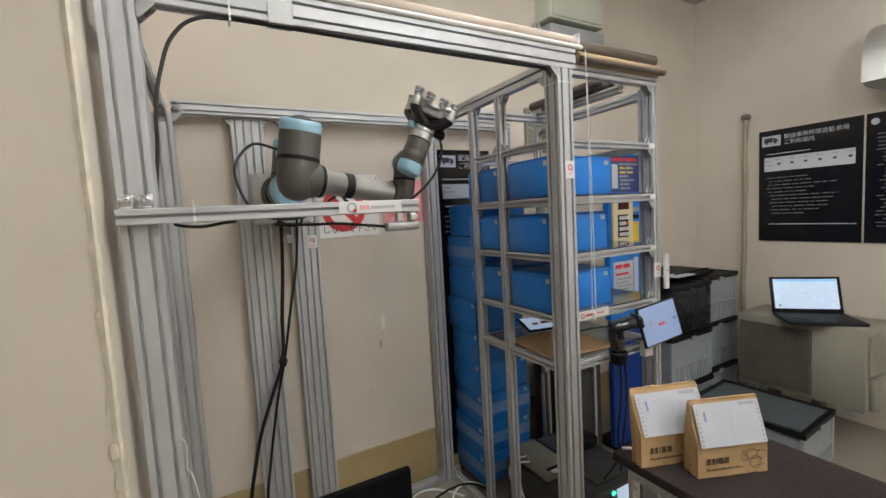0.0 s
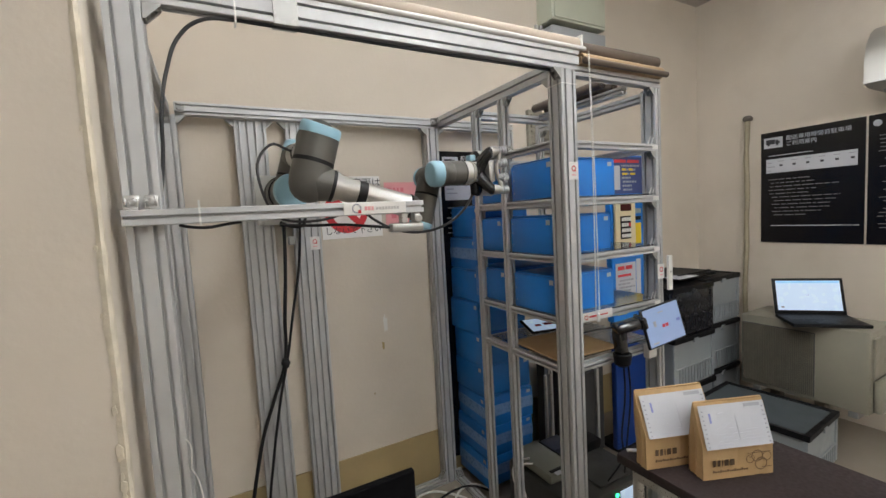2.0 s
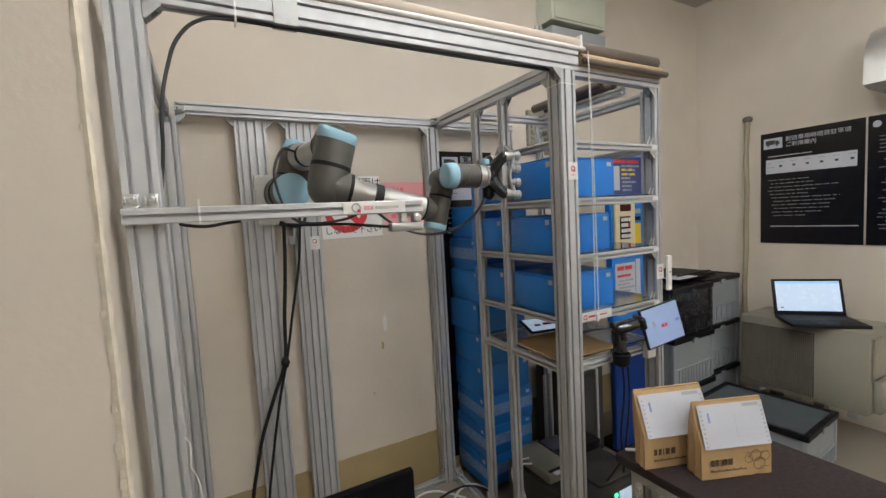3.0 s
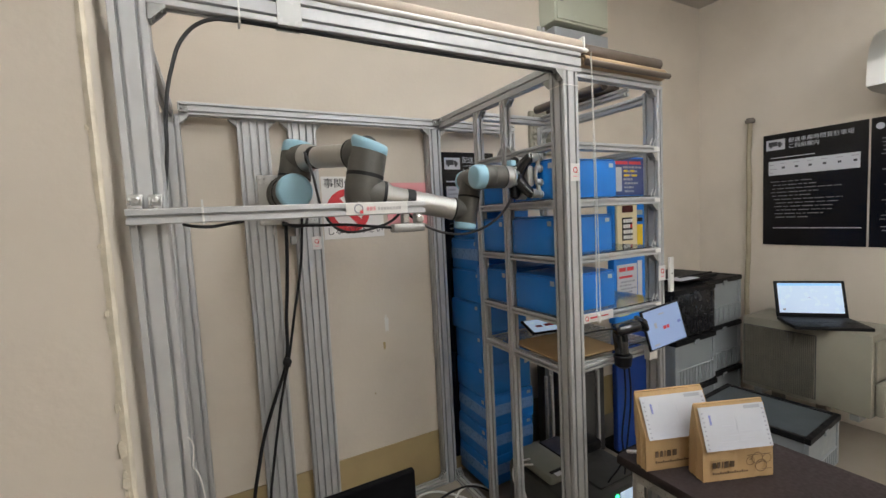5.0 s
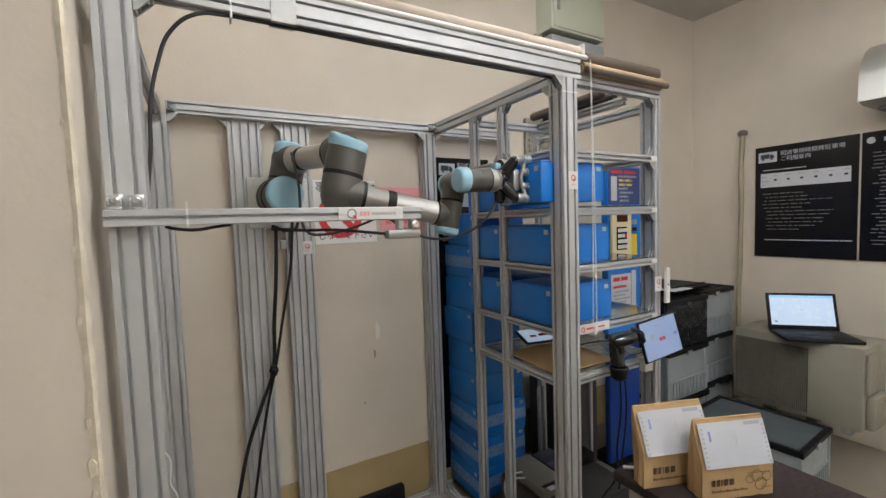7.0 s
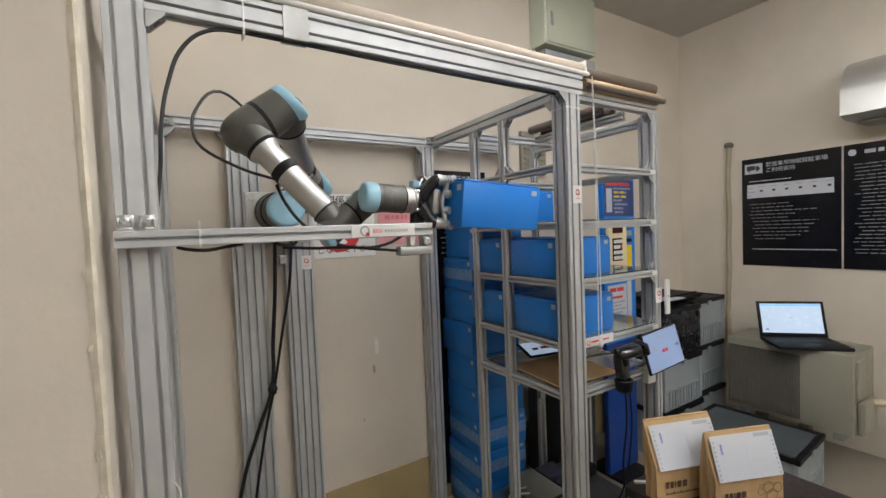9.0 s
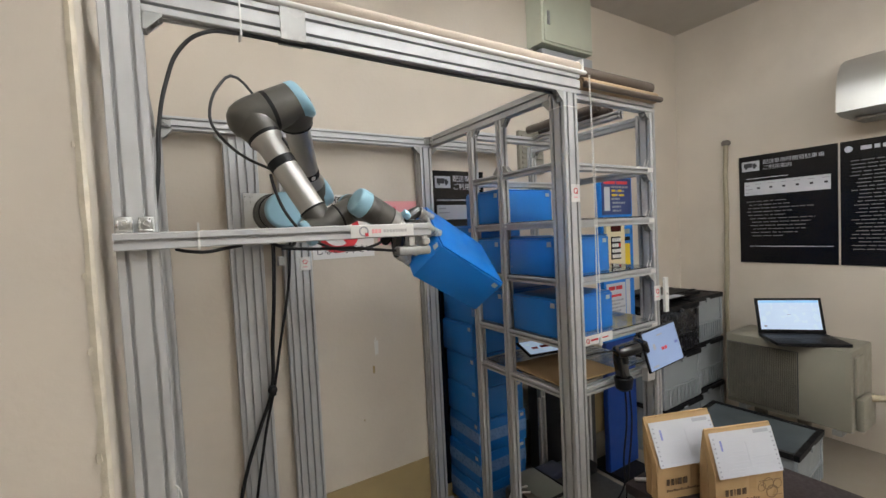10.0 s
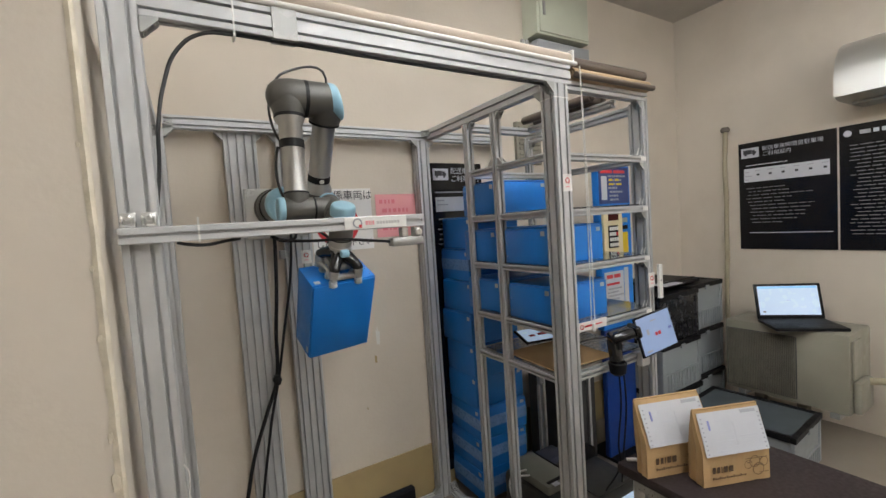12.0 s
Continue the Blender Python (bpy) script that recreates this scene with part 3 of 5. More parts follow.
for at, axes in (((1.14, 0.037, 1.70), ((1, 0, 0), (0, 0, -1))), ((X1 - S, 0.037, 1.70), ((-1, 0, 0), (0, 0, -1))), ((X1 - S, 0.037, 1.479), ((-1, 0, 0), (0, 0, -1))), ((X1 - S, 0.037, 1.116), ((-1, 0, 0), (0, 0, -1))), ((X1 - S, 0.037, 1.299), ((-1, 0, 0), (0, 0, -1))), ((1.095, 0.292, 1.695), ((0, -1, 0), (0, 0, -1))), ((1.095, 0.322, 1.505), ((0, 1, 0), (0, 0, 1))), ((1.095, 0.292, 1.505), ((0, -1, 0), (0, 0, 1))), ((1.095, 0.47, 1.695), ((0, -1, 0), (0, 0, -1))), ((1.50, 0.80, 1.69), ((-1, 0, 0), (0, 0, -1))), ((X1 - 0.015, Y2 - S, 1.665), ((0, -1, 0), (0, 0, -1)))):
    bracket(rack, at, axes, 0.026)
bar(rack, "back_post", (1.49, 0.787, 0), (1.52, 0.817, 1.69))
white_plate = thing("end_plate", "narrow white plastic plate on the rack's side", "plate")
part("plate", box((1.579, 0.0, 0.975), (1.600, 0.010, 1.102), 0.001), WHITE, white_plate)
part("hole", lathe(bmesh.new(), ((0.003, 0), (0.003, 0.0008)), "-Y", (1.589, 0, 1.042), 10), INK, white_plate)

# packing tray with a sheet of cardboard
tray = thing("packing_tray", "clear ribbed tray on the rack under a cardboard sheet", "tray")
bm = box((1.112, 0.062, 0.786), (1.545, 0.465, 0.790), 0.001)
part("base", bm, CLEAR, tray)
for i in range(14):
    part("rib", box((1.115, 0.066 + i * 0.0285, 0.7902), (1.54, 0.071 + i * 0.0285, 0.7965), 0.001), CLEAR, tray)
sheet = tagged(finish("cardboard_sheet", box((-0.135, -0.135, 0), (0.135, 0.135, 0.004), 0.001), CARD), "plain brown cardboard sheet on the packing tray", "cardboard")
sheet.matrix_basis = pose(1.232, 0.185, 0.797, 0, 0, -4)
pad = thing("small_tablet", "small black tablet lying on the tray, screen lit", "tablet")
part("case", box((-0.06, -0.045, 0), (0.06, 0.045, 0.008), 0.003), BLACK, pad)
part("screen", box((-0.052, -0.039, 0.0082), (0.052, 0.039, 0.0088)), SCREEN, pad, "lit screen")
plates("printing", ((0.0, -0.01, 0.03, 0.004), (-0.03, -0.012, -0.01, 0.0)), pose(0, 0, 0.009), RED, pad)
pad.matrix_basis = pose(1.268, 0.335, 0.830, 14, 0, -12) @ Matrix.Diagonal((1.3, 1.2, 1, 1))
part("stand", box((-0.04, 0.01, -0.025), (0.04, 0.02, -0.001), 0.002), BLACK, pad)

# order tablet on a bracket
tab = thing("order_tablet", "tilted white-screen tablet on a black bracket at the rack", "tablet")
part("case", box((-0.104, -0.076, -0.009), (0.104, 0.076, 0), 0.004), BLACK, tab, smooth=True)
part("screen", box((-0.097, -0.070, 0.0003), (0.097, 0.070, 0.001)), SCREEN_DIM, tab, "lit pale screen")
plates("button", ((-0.012, -0.012, 0.002, 0.000),), pose(0, 0, 0.0011), RED, tab)
plates("button", ((0.006, -0.012, 0.020, 0.000),), pose(0, 0, 0.0011), RED, tab)
plates("printing", ((0.07, -0.006, 0.088, 0.004),), pose(0, 0, 0.0011), BLUE_INK, tab)
plates("printing", ((-0.02, 0.045, 0.01, 0.049), (-0.055, 0.0, -0.042, 0.02), (-0.08, -0.062, -0.05, -0.056)), pose(0, 0, 0.0011), GREY_INK, tab)
tab.matrix_basis = pose(1.470, -0.050, 0.880, 78, 3, -5) @ pose(0, 0, 0, 0, 0, 9) @ Matrix.Diagonal((0.9, 0.9, 1, 1))
part("bracket_arm", lathe(bmesh.new(), ((0.012, 0), (0.012, 0.055), (0.018, 0.056), (0.018, 0.062)), "-Z", (-0.03, 0.0, -0.009), 14), BLACK, tab, "", True)
hold = thing("tablet_bracket", "white plastic clamp on the rack rail", "bracket")
part("clamp", box((1.455, -0.002, 0.745), (1.50, 0.0215, 0.795), 0.003), WHITE, hold)

scanner = thing("barcode_scanner", "black hand barcode scanner in a stand on the rack", "scanner")
bm = bmesh.new()
limb_m = pose(0, 0, 0, 0, 0, 62) @ pose(0, 0, 0.104, -14, 0, 0)
add_box(bm, (-0.030, -0.058, -0.016), (0.030, 0.030, 0.018), 0.014, m=limb_m, seg=3)
add_box(bm, (-0.034, -0.070, -0.019), (0.034, -0.052, 0.021), 0.007, m=limb_m, seg=3)
part("head", bm, GLOSS_BLACK, scanner, "gloss black scanning head", smooth=True)
part("window", box((-0.024, -0.0712, -0.010), (0.024, -0.0698, 0.012), 0.0, limb_m), PANEL, scanner, "dark reading window")
bm = box((-0.019, -0.014, 0.0), (0.019, 0.022, 0.098), 0.010, m=pose(0, 0, 0, -8, 0, 0))
part("grip", bm, GLOSS_BLACK, scanner, smooth=True)
part("trigger", box((-0.010, -0.022, 0.060), (0.010, -0.010, 0.086), 0.004, pose(0, 0, 0, -8, 0, 0)), BLACK, scanner)
bm = lathe(bmesh.new(), ((0.014, -0.028), (0.026, -0.018), (0.030, 0.014), (0.027, 0.018), (0.020, 0.012)), "Z", (0, 0.004, 0), 24)
part("cup", bm, BLACK, scanner, smooth=True)
scanner.location = (1.288, -0.028, 0.79)
tube("cable", [(0, 0.0, -0.02), (0.004, 0.0, -0.12), (-0.004, 0.01, -0.26), (0.006, 0.02, -0.36), (-0.03, 0.05, -0.44)], 0.003, RUBBER, scanner)
tube("cable", [(0.02, 0.0, 0.0), (0.03, 0.0, -0.13), (0.02, 0.01, -0.3), (0.03, 0.03, -0.42)], 0.003, RUBBER, scanner)
tube("cable", [(-0.012, 0.03, 0.10), (-0.08, 0.06, 0.095), (-0.16, 0.10, 0.075)], 0.0025, RUBBER, scanner)

# parcel printer below the rack
printer = thing("label_printer", "dark grey label printer with a lit display under the rack", "printer")
bm = bmesh.new()
add_box(bm, (1.145, 0.065, 0.0), (1.535, 0.45, 0.265), 0.025)
part("body", bm, material("dark_grey_moulding", (0.03, 0.03, 0.028), 0.4, vary=0.08, scale=12, bump=0.05), printer, smooth=True)
part("lid", box((1.16, 0.20, 0.2655), (1.29, 0.43, 0.305), 0.012), material("grey_moulding", (0.17, 0.17, 0.14), 0.45, vary=0.05), printer, "grey plastic lid", True)
part("paper_slot", box((1.175, 0.212, 0.3052), (1.275, 0.226, 0.3085), 0.001), BLACK, printer, "dark paper slot")
part("side_cover", box((1.2905, 0.215, 0.2658), (1.2985, 0.415, 0.302), 0.003), BLACK, printer, "black side cover", True)
part("label_slip", box((1.185, 0.190, 0.3055), (1.215, 0.2115, 0.3066)), PAPER, printer, "white label slip")
part("top_cover", box((1.30, 0.09, 0.2655), (1.51, 0.38, 0.274), 0.004), bpy.data.materials["dark_grey_moulding"], printer, smooth=True)
bm = box((-0.05, -0.003, -0.04), (0.05, 0.003, 0.04), 0.003)
bmesh.ops.transform(bm, matrix=pose(1.42, 0.058, 0.205, -14, 0, 0), verts=bm.verts)
part("display", bm, SCREEN, printer, "lit display")
part("led", lathe(bmesh.new(), ((0.008, 0), (0.008, 0.003), (0.004, 0.004)), "-Y", (1.352, 0.064, 0.238), 14), GREEN_LED, printer, "green light")
adapter = tagged(finish("power_adapter", box((1.41, 0.27, 0.274), (1.51, 0.36, 0.315), 0.006), BLACK, smooth=True), "black power adapter on the printer", "adapter")
hub = tagged(finish("network_hub", box((1.30, 0.33, 0.2745), (1.40, 0.42, 0.30), 0.005), material("navy_moulding", (0.03, 0.035, 0.06), 0.4), smooth=True), "dark network hub on the printer", "hub")
for i, pts_ in enumerate(([(1.16, 0.30, 0.305), (1.13, 0.33, 0.29), (1.115, 0.30, 0.20), (1.13, 0.26, 0.12)], [(1.17, 0.33, 0.31), (1.125, 0.37, 0.28), (1.12, 0.34, 0.16), (1.15, 0.30, 0.06)])):
    c = tube("white_lead", pts_, 0.0035, WHITE)
    tagged(c, "white lead looped beside the printer", "cable", "loose leads")

# loose leads on the floor inside the cell
for mat, lab, pts_ in (
    (WHITE, "white lead lying on the cell floor", [(0.80, 0.70, 0.005), (0.86, 0.765, 0.005), (0.938, 0.765, 0.006), (1.0, 0.71, 0.006), (1.05, 0.64, 0.005)]),
    (WHITE, "white lead lying on the cell floor", [(0.98, 0.62, 0.005), (1.02, 0.68, 0.006), (1.06, 0.69, 0.02), (1.10, 0.67, 0.036), (1.17, 0.60, 0.02)]),
    (RUBBER, "black lead lying on the cell floor", [(0.86, 0.66, 0.005), (0.94, 0.70, 0.006), (1.04, 0.70, 0.02), (1.095, 0.66, 0.037), (1.17, 0.58, 0.02)]),
    (RUBBER, "black lead lying on the cell floor", [(0.85, 0.35, 0.004), (0.97, 0.40, 0.006), (1.06, 0.42, 0.034), (1.14, 0.44, 0.034)]),
):
    tagged(tube("floor_lead", pts_, 0.005, mat), lab, "cable", "loose leads")
wall_lead = tube("white_wire", [(0.058, -0.003, 0.886), (0.0645, -0.003, 0.872), (0.0640, -0.003, 0.840), (0.0625, -0.003, 0.824), (0.069, -0.003, 0.808), (0.075, 0.0, 0.775), (0.077, 0.01, 0.70)], 0.0014, WHITE)
tagged(wall_lead, "thin white wire dangling beside the frame post", "cable", "loose leads")

# cables hanging from the robot's base
drop = thing("robot_cables", "two black cables hanging from the robot base, tied together", "cable")
tube("cable", [(0.385, 0.795, 1.30), (0.376, 0.785, 1.13), (0.357, 0.775, 0.931), (0.343, 0.775, 0.753), (0.297, 0.775, 0.629), (0.244, 0.775, 0.485), (0.213, 0.775, 0.359), (0.19, 0.770, 0.249), (0.17, 0.755, 0.03), (0.20, 0.72, 0.0075)], 0.0068, RUBBER, drop)
tube("cable", [(0.448, 0.80, 1.32), (0.430, 0.785, 1.15), (0.384, 0.770, 0.928), (0.350, 0.768, 0.755), (0.322, 0.768, 0.646), (0.291, 0.768, 0.495), (0.264, 0.768, 0.343), (0.247, 0.768, 0.23), (0.235, 0.755, 0.03), (0.26, 0.72, 0.0065)], 0.0050, RUBBER, drop)
bm = bmesh.new()
add_ball(bm, (0.346, 0.771, 0.755), 0.017, seg=14)
add_box(bm, (0.335, 0.760, 0.735), (0.357, 0.782, 0.775), 0.004)
part("tie", bm, RUBBER, drop, "", True)
part("plug", box((0.395, 0.775, 1.21), (0.417, 0.800, 1.245), 0.004), ZINC, drop)
tube("loop", [(0.468, 0.80, 1.31), (0.45, 0.77, 1.285), (0.41, 0.76, 1.282), (0.37, 0.78, 1.30)], 0.006, RUBBER, drop)

# black monitor in the foreground
mon = thing("monitor", "back of a black monitor inside the cell", "monitor")
part("shell", box((0.30, 0.090, 0.22), (0.572, 0.112, 0.594), 0.004), material("matt_black_shell", (0.003, 0.003, 0.004), 0.7, spec=0.1, vary=0.1), mon)
part("stand", box((0.40, 0.10, 0.0), (0.48, 0.13, 0.25), 0.006), BLACK, mon)
part("foot", box((0.34, 0.05, 0.0), (0.54, 0.20, 0.012), 0.004), BLACK, mon)

# ---- signs on the back wall ----
sign = thing("no_parking_sign", "white paper sign with a red no-entry ring and black words", "sign")
part("sheet", box((0.543, WALL_Y - 0.0025, 1.218), (0.810, WALL_Y - 0.0005, 1.483), 0), SIGN_WHITE, sign)
mo = Matrix.Translation((0.652, WALL_Y - 0.0027, 1.335)) @ SOUTH
disc(0.095, mo, RED, sign, "red_ring", 0.066)
plates("red_slash", ((-0.075, -0.014, 0.075, 0.014),), mo @ pose(0, 0, 0, 0, 0, -45), RED, sign)
lettering("事関係車両は", 0.044, Matrix.Translation((0.551, WALL_Y - 0.0038, 1.452)) @ SOUTH, INK, sign)
lettering("しないで下さい", 0.036, Matrix.Translation((0.553, WALL_Y - 0.0038, 1.250)) @ SOUTH, INK, sign)
pink = thing("pink_notice", "pink paper notice with faded red writing", "sign")
part("sheet", box((0.830, WALL_Y - 0.0022, 1.262), (1.030, WALL_Y - 0.0005, 1.455)), PINK, pink)
plates("printing", text_bars(RNG, 0.01, 0.18, 0.02, 0.18, 4, 0.018), Matrix.Translation((0.835, WALL_Y - 0.0024, 1.262)) @ SOUTH, material("faded_red_ink", (0.74, 0.20, 0.24), 0.7), pink)


def truck(m, s, parent):
    plates("truck_card", ((-0.5 * s, -0.32 * s, 0.5 * s, 0.32 * s),), m, PAPER, parent)
    m2 = m @ pose(0, 0, 0.0007)
    plates("truck_shape", ((-0.38 * s, -0.08 * s, 0.10 * s, 0.20 * s), (0.12 * s, -0.08 * s, 0.36 * s, 0.08 * s), (0.12 * s, 0.08 * s, 0.28 * s, 0.16 * s), (-0.3 * s, -0.17 * s, -0.18 * s, -0.08 * s), (0.16 * s, -0.17 * s, 0.28 * s, -0.08 * s)), m2, INK, parent)


board = thing("tall_sign_board", "tall black sign board with white truck mark on the wall", "sign")
part("board", box((1.118, WALL_Y - 0.008, 0.08), (1.42, WALL_Y - 0.001, 1.60), 0.001), PANEL, board)
mb = Matrix.Translation((1.118, WALL_Y - 0.0084, 1.60)) @ SOUTH
truck(mb @ pose(0.058, -0.055, 0), 0.088, board)
lettering("配送車用", 0.034, mb @ pose(0.115, -0.040, 0.0004), PAPER, board)
lettering("ご利用案内", 0.034, mb @ pose(0.115, -0.078, 0.0004), PAPER, board)
plates("table_card", ((0.02, -0.235, 0.29, -0.165),), mb, PAPER, board)
plates("printing", text_bars(RNG, 0.02, 0.28, -0.43, -0.26, 7, 0.007), mb, GREY_INK, board)
plates("printing", ((0.02, -0.145, 0.2, -0.138), (0.03, -0.185, 0.07, -0.178), (0.03, -0.205, 0.09, -0.199)), mb @ pose(0, 0, 0.0007), GREY_INK, board)

# ---- sign boards, pipe and hood on the east wall ----


def sign_board(y0, y1, label, first):
    t = thing("sign_board", label, "sign", "black sign boards")
    w = y0 - y1
    part("board", box((WALL_X - 0.008, y1, 1.012), (WALL_X - 0.001, y0, 1.692), 0.001), PANEL, t)
    m = Matrix.Translation((WALL_X - 0.0084, y0, 1.692)) @ EAST_IN
    if first:
        truck(m @ pose(0.066, -0.065, 0), 0.098, t)
        lettering("配送車用時間貸駐車場", 0.030, m @ pose(0.132, -0.050, 0.0004), PAPER, t)
        lettering("ご利用案内", 0.030, m @ pose(0.132, -0.084, 0.0004), PAPER, t)
        plates("table_card", ((0.03, -0.25, w - 0.03, -0.165),), m, PAPER, t)
        plates("printing", [(0.10 + i * 0.066, -0.213, 0.116 + i * 0.066, -0.201) for i in range(6)], m @ pose(0, 0, 0.0007), INK, t)
        plates("printing", [(0.092 + i * 0.066, -0.183, 0.122 + i * 0.066, -0.179) for i in range(6)] + [(0.036, -0.19, 0.06, -0.185), (0.036, -0.215, 0.075, -0.21), (0.036, -0.238, 0.055, -0.233)], m @ pose(0, 0, 0.0007), GREY_INK, t)
        plates("printing", text_bars(RNG, 0.03, w - 0.05, -0.155, -0.135, 1, 0.0042), m, PAPER, t)
        plates("printing", text_bars(RNG, 0.04, w - 0.10, -0.52, -0.28, 11, 0.0040, 1.0), m, DIM_INK, t)
        plates("printing", text_bars(RNG, 0.03, w - 0.02, -0.59, -0.56, 1, 0.0045), m, PAPER, t)
    else:
        disc(0.017, m @ pose(0.035, -0.045, 0), PAPER, t, "round_mark")
        plates("printing", text_bars(RNG, 0.065, w - 0.04, -0.055, -0.035, 1, 0.02), m, PAPER, t)
        plates("printing", text_bars(RNG, 0.04, w - 0.05, -0.60, -0.10, 25, 0.0038, 1.0), m, DIM_INK, t)


sign_board(0.452, -0.036, "black wall sign with a white truck and Japanese parking notes", True)
sign_board(-0.046, -0.534, "black wall sign full of small white writing", False)

pipe = thing("wall_pipe", "cream taped pipe cover running down the wall", "pipe")
bm = bmesh.new()
rows = []
for i in range(26):
    z = 0.30 + 1.49 * i / 25
    r = 0.0145 + 0.0025 * noise.noise((0, 0, z * 9))
    rows.append((r, z))
lathe(bm, rows, "Z", (WALL_X - 0.022, 0.53, 0), 18)
for v in bm.verts:
    v.co.y += 0.012 * noise.noise((0, 1, v.co.z * 3.5)) - 0.016 * (v.co.z - 1.0) * 0.6
part("cover", bm, TUBE_CREAM, pipe, "", True)
part("cap", lathe(bmesh.new(), ((0.020, 1.785), (0.026, 1.790), (0.028, 1.805), (0.018, 1.818)), "Z", (WALL_X - 0.024, 0.520, 0), 18), material("grey_putty", (0.15, 0.13, 0.11), 0.8), pipe, "dark putty seal", True)

hood = thing("vent_hood", "brushed steel rounded vent hood on the wall", "hood")
bm = bmesh.new()
outline = [(0.0, 0.262), (-0.05, 0.260), (-0.11, 0.245), (-0.165, 0.215), (-0.205, 0.165), (-0.224, 0.10), (-0.228, 0.0), (-0.218, 0.0), (-0.17, -0.012), (0.0, -0.012)]
ends = [[bm.verts.new((WALL_X - 0.001 + a * 1.24, y, 1.808 + b * 1.16)) for a, b in outline] for y in (-0.104, -0.66)]
n = len(outline)
for i in range(n):
    bm.faces.new((ends[0][i], ends[0][(i + 1) % n], ends[1][(i + 1) % n], ends[1][i]))
bm.faces.new(ends[0])
bm.faces.new(ends[1])
part("shell", bm, material("stainless_hood", (0.66, 0.65, 0.62), 0.4, 0.8, vary=0.03, scale=0.8), hood, "", True)
part("drain_bar", box((WALL_X - 0.16, -0.60, 1.775), (WALL_X - 0.002, -0.14, 1.788), 0.003), ALU_DARK, hood)
part("bracket", box((WALL_X - 0.14, -0.20, 1.788), (WALL_X - 0.002, -0.18, 1.816)), ALU_DARK, hood)
part("bracket", box((WALL_X - 0.14, -0.56, 1.788), (WALL_X - 0.002, -0.54, 1.816)), ALU_DARK, hood)

# electrical box high on the back wall
GREENISH = material("pale_green_enamel", (0.50, 0.52, 0.42), 0.45, vary=0.03, scale=4, stain=0.15)
ebox = thing("electric_box", "pale green steel electric box high on the wall", "electric box")
part("body", box((1.765, 0.74, 2.275), (2.165, WALL_Y - 0.001, 2.585), 0.004), GREENISH, ebox)
part("door", box((1.78, 0.732, 2.285), (2.155, 0.7395, 2.575), 0.003), GREENISH, ebox)
part("handle", box((1.80, 0.724, 2.37), (1.817, 0.7318, 2.44), 0.002), ZINC, ebox)
jbox = thing("junction_box", "grey junction box with conduits below the electric box", "electric box")
part("body", box((1.79, 0.765, 2.190), (2.195, WALL_Y - 0.001, 2.262), 0.006), material("grey_box", (0.34, 0.35, 0.36), 0.5, vary=0.04), jbox)
for x in (1.73, 1.76):
    part("conduit", lathe(bmesh.new(), ((0.011, 2.16), (0.011, 2.2645)), "Z", (x, 0.82, 0), 12), ZINC, jbox, "", True)

vent = thing("wall_vent", "small cream louvred vent cover on the back wall", "vent")
part("frame", box((1.66, WALL_Y - 0.025, 1.60), (1.84, WALL_Y - 0.001, 1.83), 0.005), CREAM, vent)
for i in range(7):
    part("louvre", box((1.675, WALL_Y - 0.033, 1.622 + i * 0.028), (1.825, WALL_Y - 0.0255, 1.637 + i * 0.028), 0.002), CREAM, vent)

# scuffs on the back wall
for lab, x, z, w, h, mat in (("pale plaster scuff on the wall", 0.795, 0.812, 0.020, 0.13, BEAD), ("grey scuff on the wall", 0.778, 0.718, 0.012, 0.06, SKIRT), ("small dark scuff on the wall", 0.722, 0.505, 0.006, 0.018, SKIRT)):
    bm = bmesh.new()
    n = 14
    top = [bm.verts.new((x + (i / n - 0.5) * w, WALL_Y - 0.0008, z + h * (0.2 + 0.3 * abs(noise.noise((i * 0.9, z * 9, 1)))))) for i in range(n + 1)]
    bot = [bm.verts.new((x + (i / n - 0.5) * w * 0.8, WALL_Y - 0.0008, z - h * (0.2 + 0.3 * abs(noise.noise((i * 0.7, z * 5, 4)))))) for i in range(n + 1)]
    for i in range(n):
        bm.faces.new((top[i], top[i + 1], bot[i + 1], bot[i]))
    part("scuff", bm, mat, bpy.data.objects["wall_north"], lab)

# ---- stack of blue boxes by the back wall ----
SH = 0.1445
plain_box = blue_box(0.27, 0.232, SH - 0.003, "blue corrugated plastic box in a tall stack", "stacked blue boxes")
taped_box = blue_box(0.27, 0.240, SH - 0.003, "blue plastic box sealed with pale tape, in a stack", "stacked blue boxes")
part("tape", box((-0.0012, -0.1208, -0.025), (0.2712, 0.1208, 0.025)), BLUE_TAPE, taped_box, "pale printed parcel tape")
for i in range(9):
    src = taped_box if i in (0, 1, 2, 7) else plain_box
    m = pose(1.142 + 0.006 * RNG.uniform(-1, 1) + (0.012 if i == 8 else 0), 0.722 + 0.006 * RNG.uniform(-1, 1) - (0.012 if i == 8 else 0), 0.03 + SH * (i + 0.5), 0, 0, RNG.uniform(-1.6, 1.6))
    if i in (0, 3):
        src.matrix_basis = m
    else:
        copy_thing(src, m)

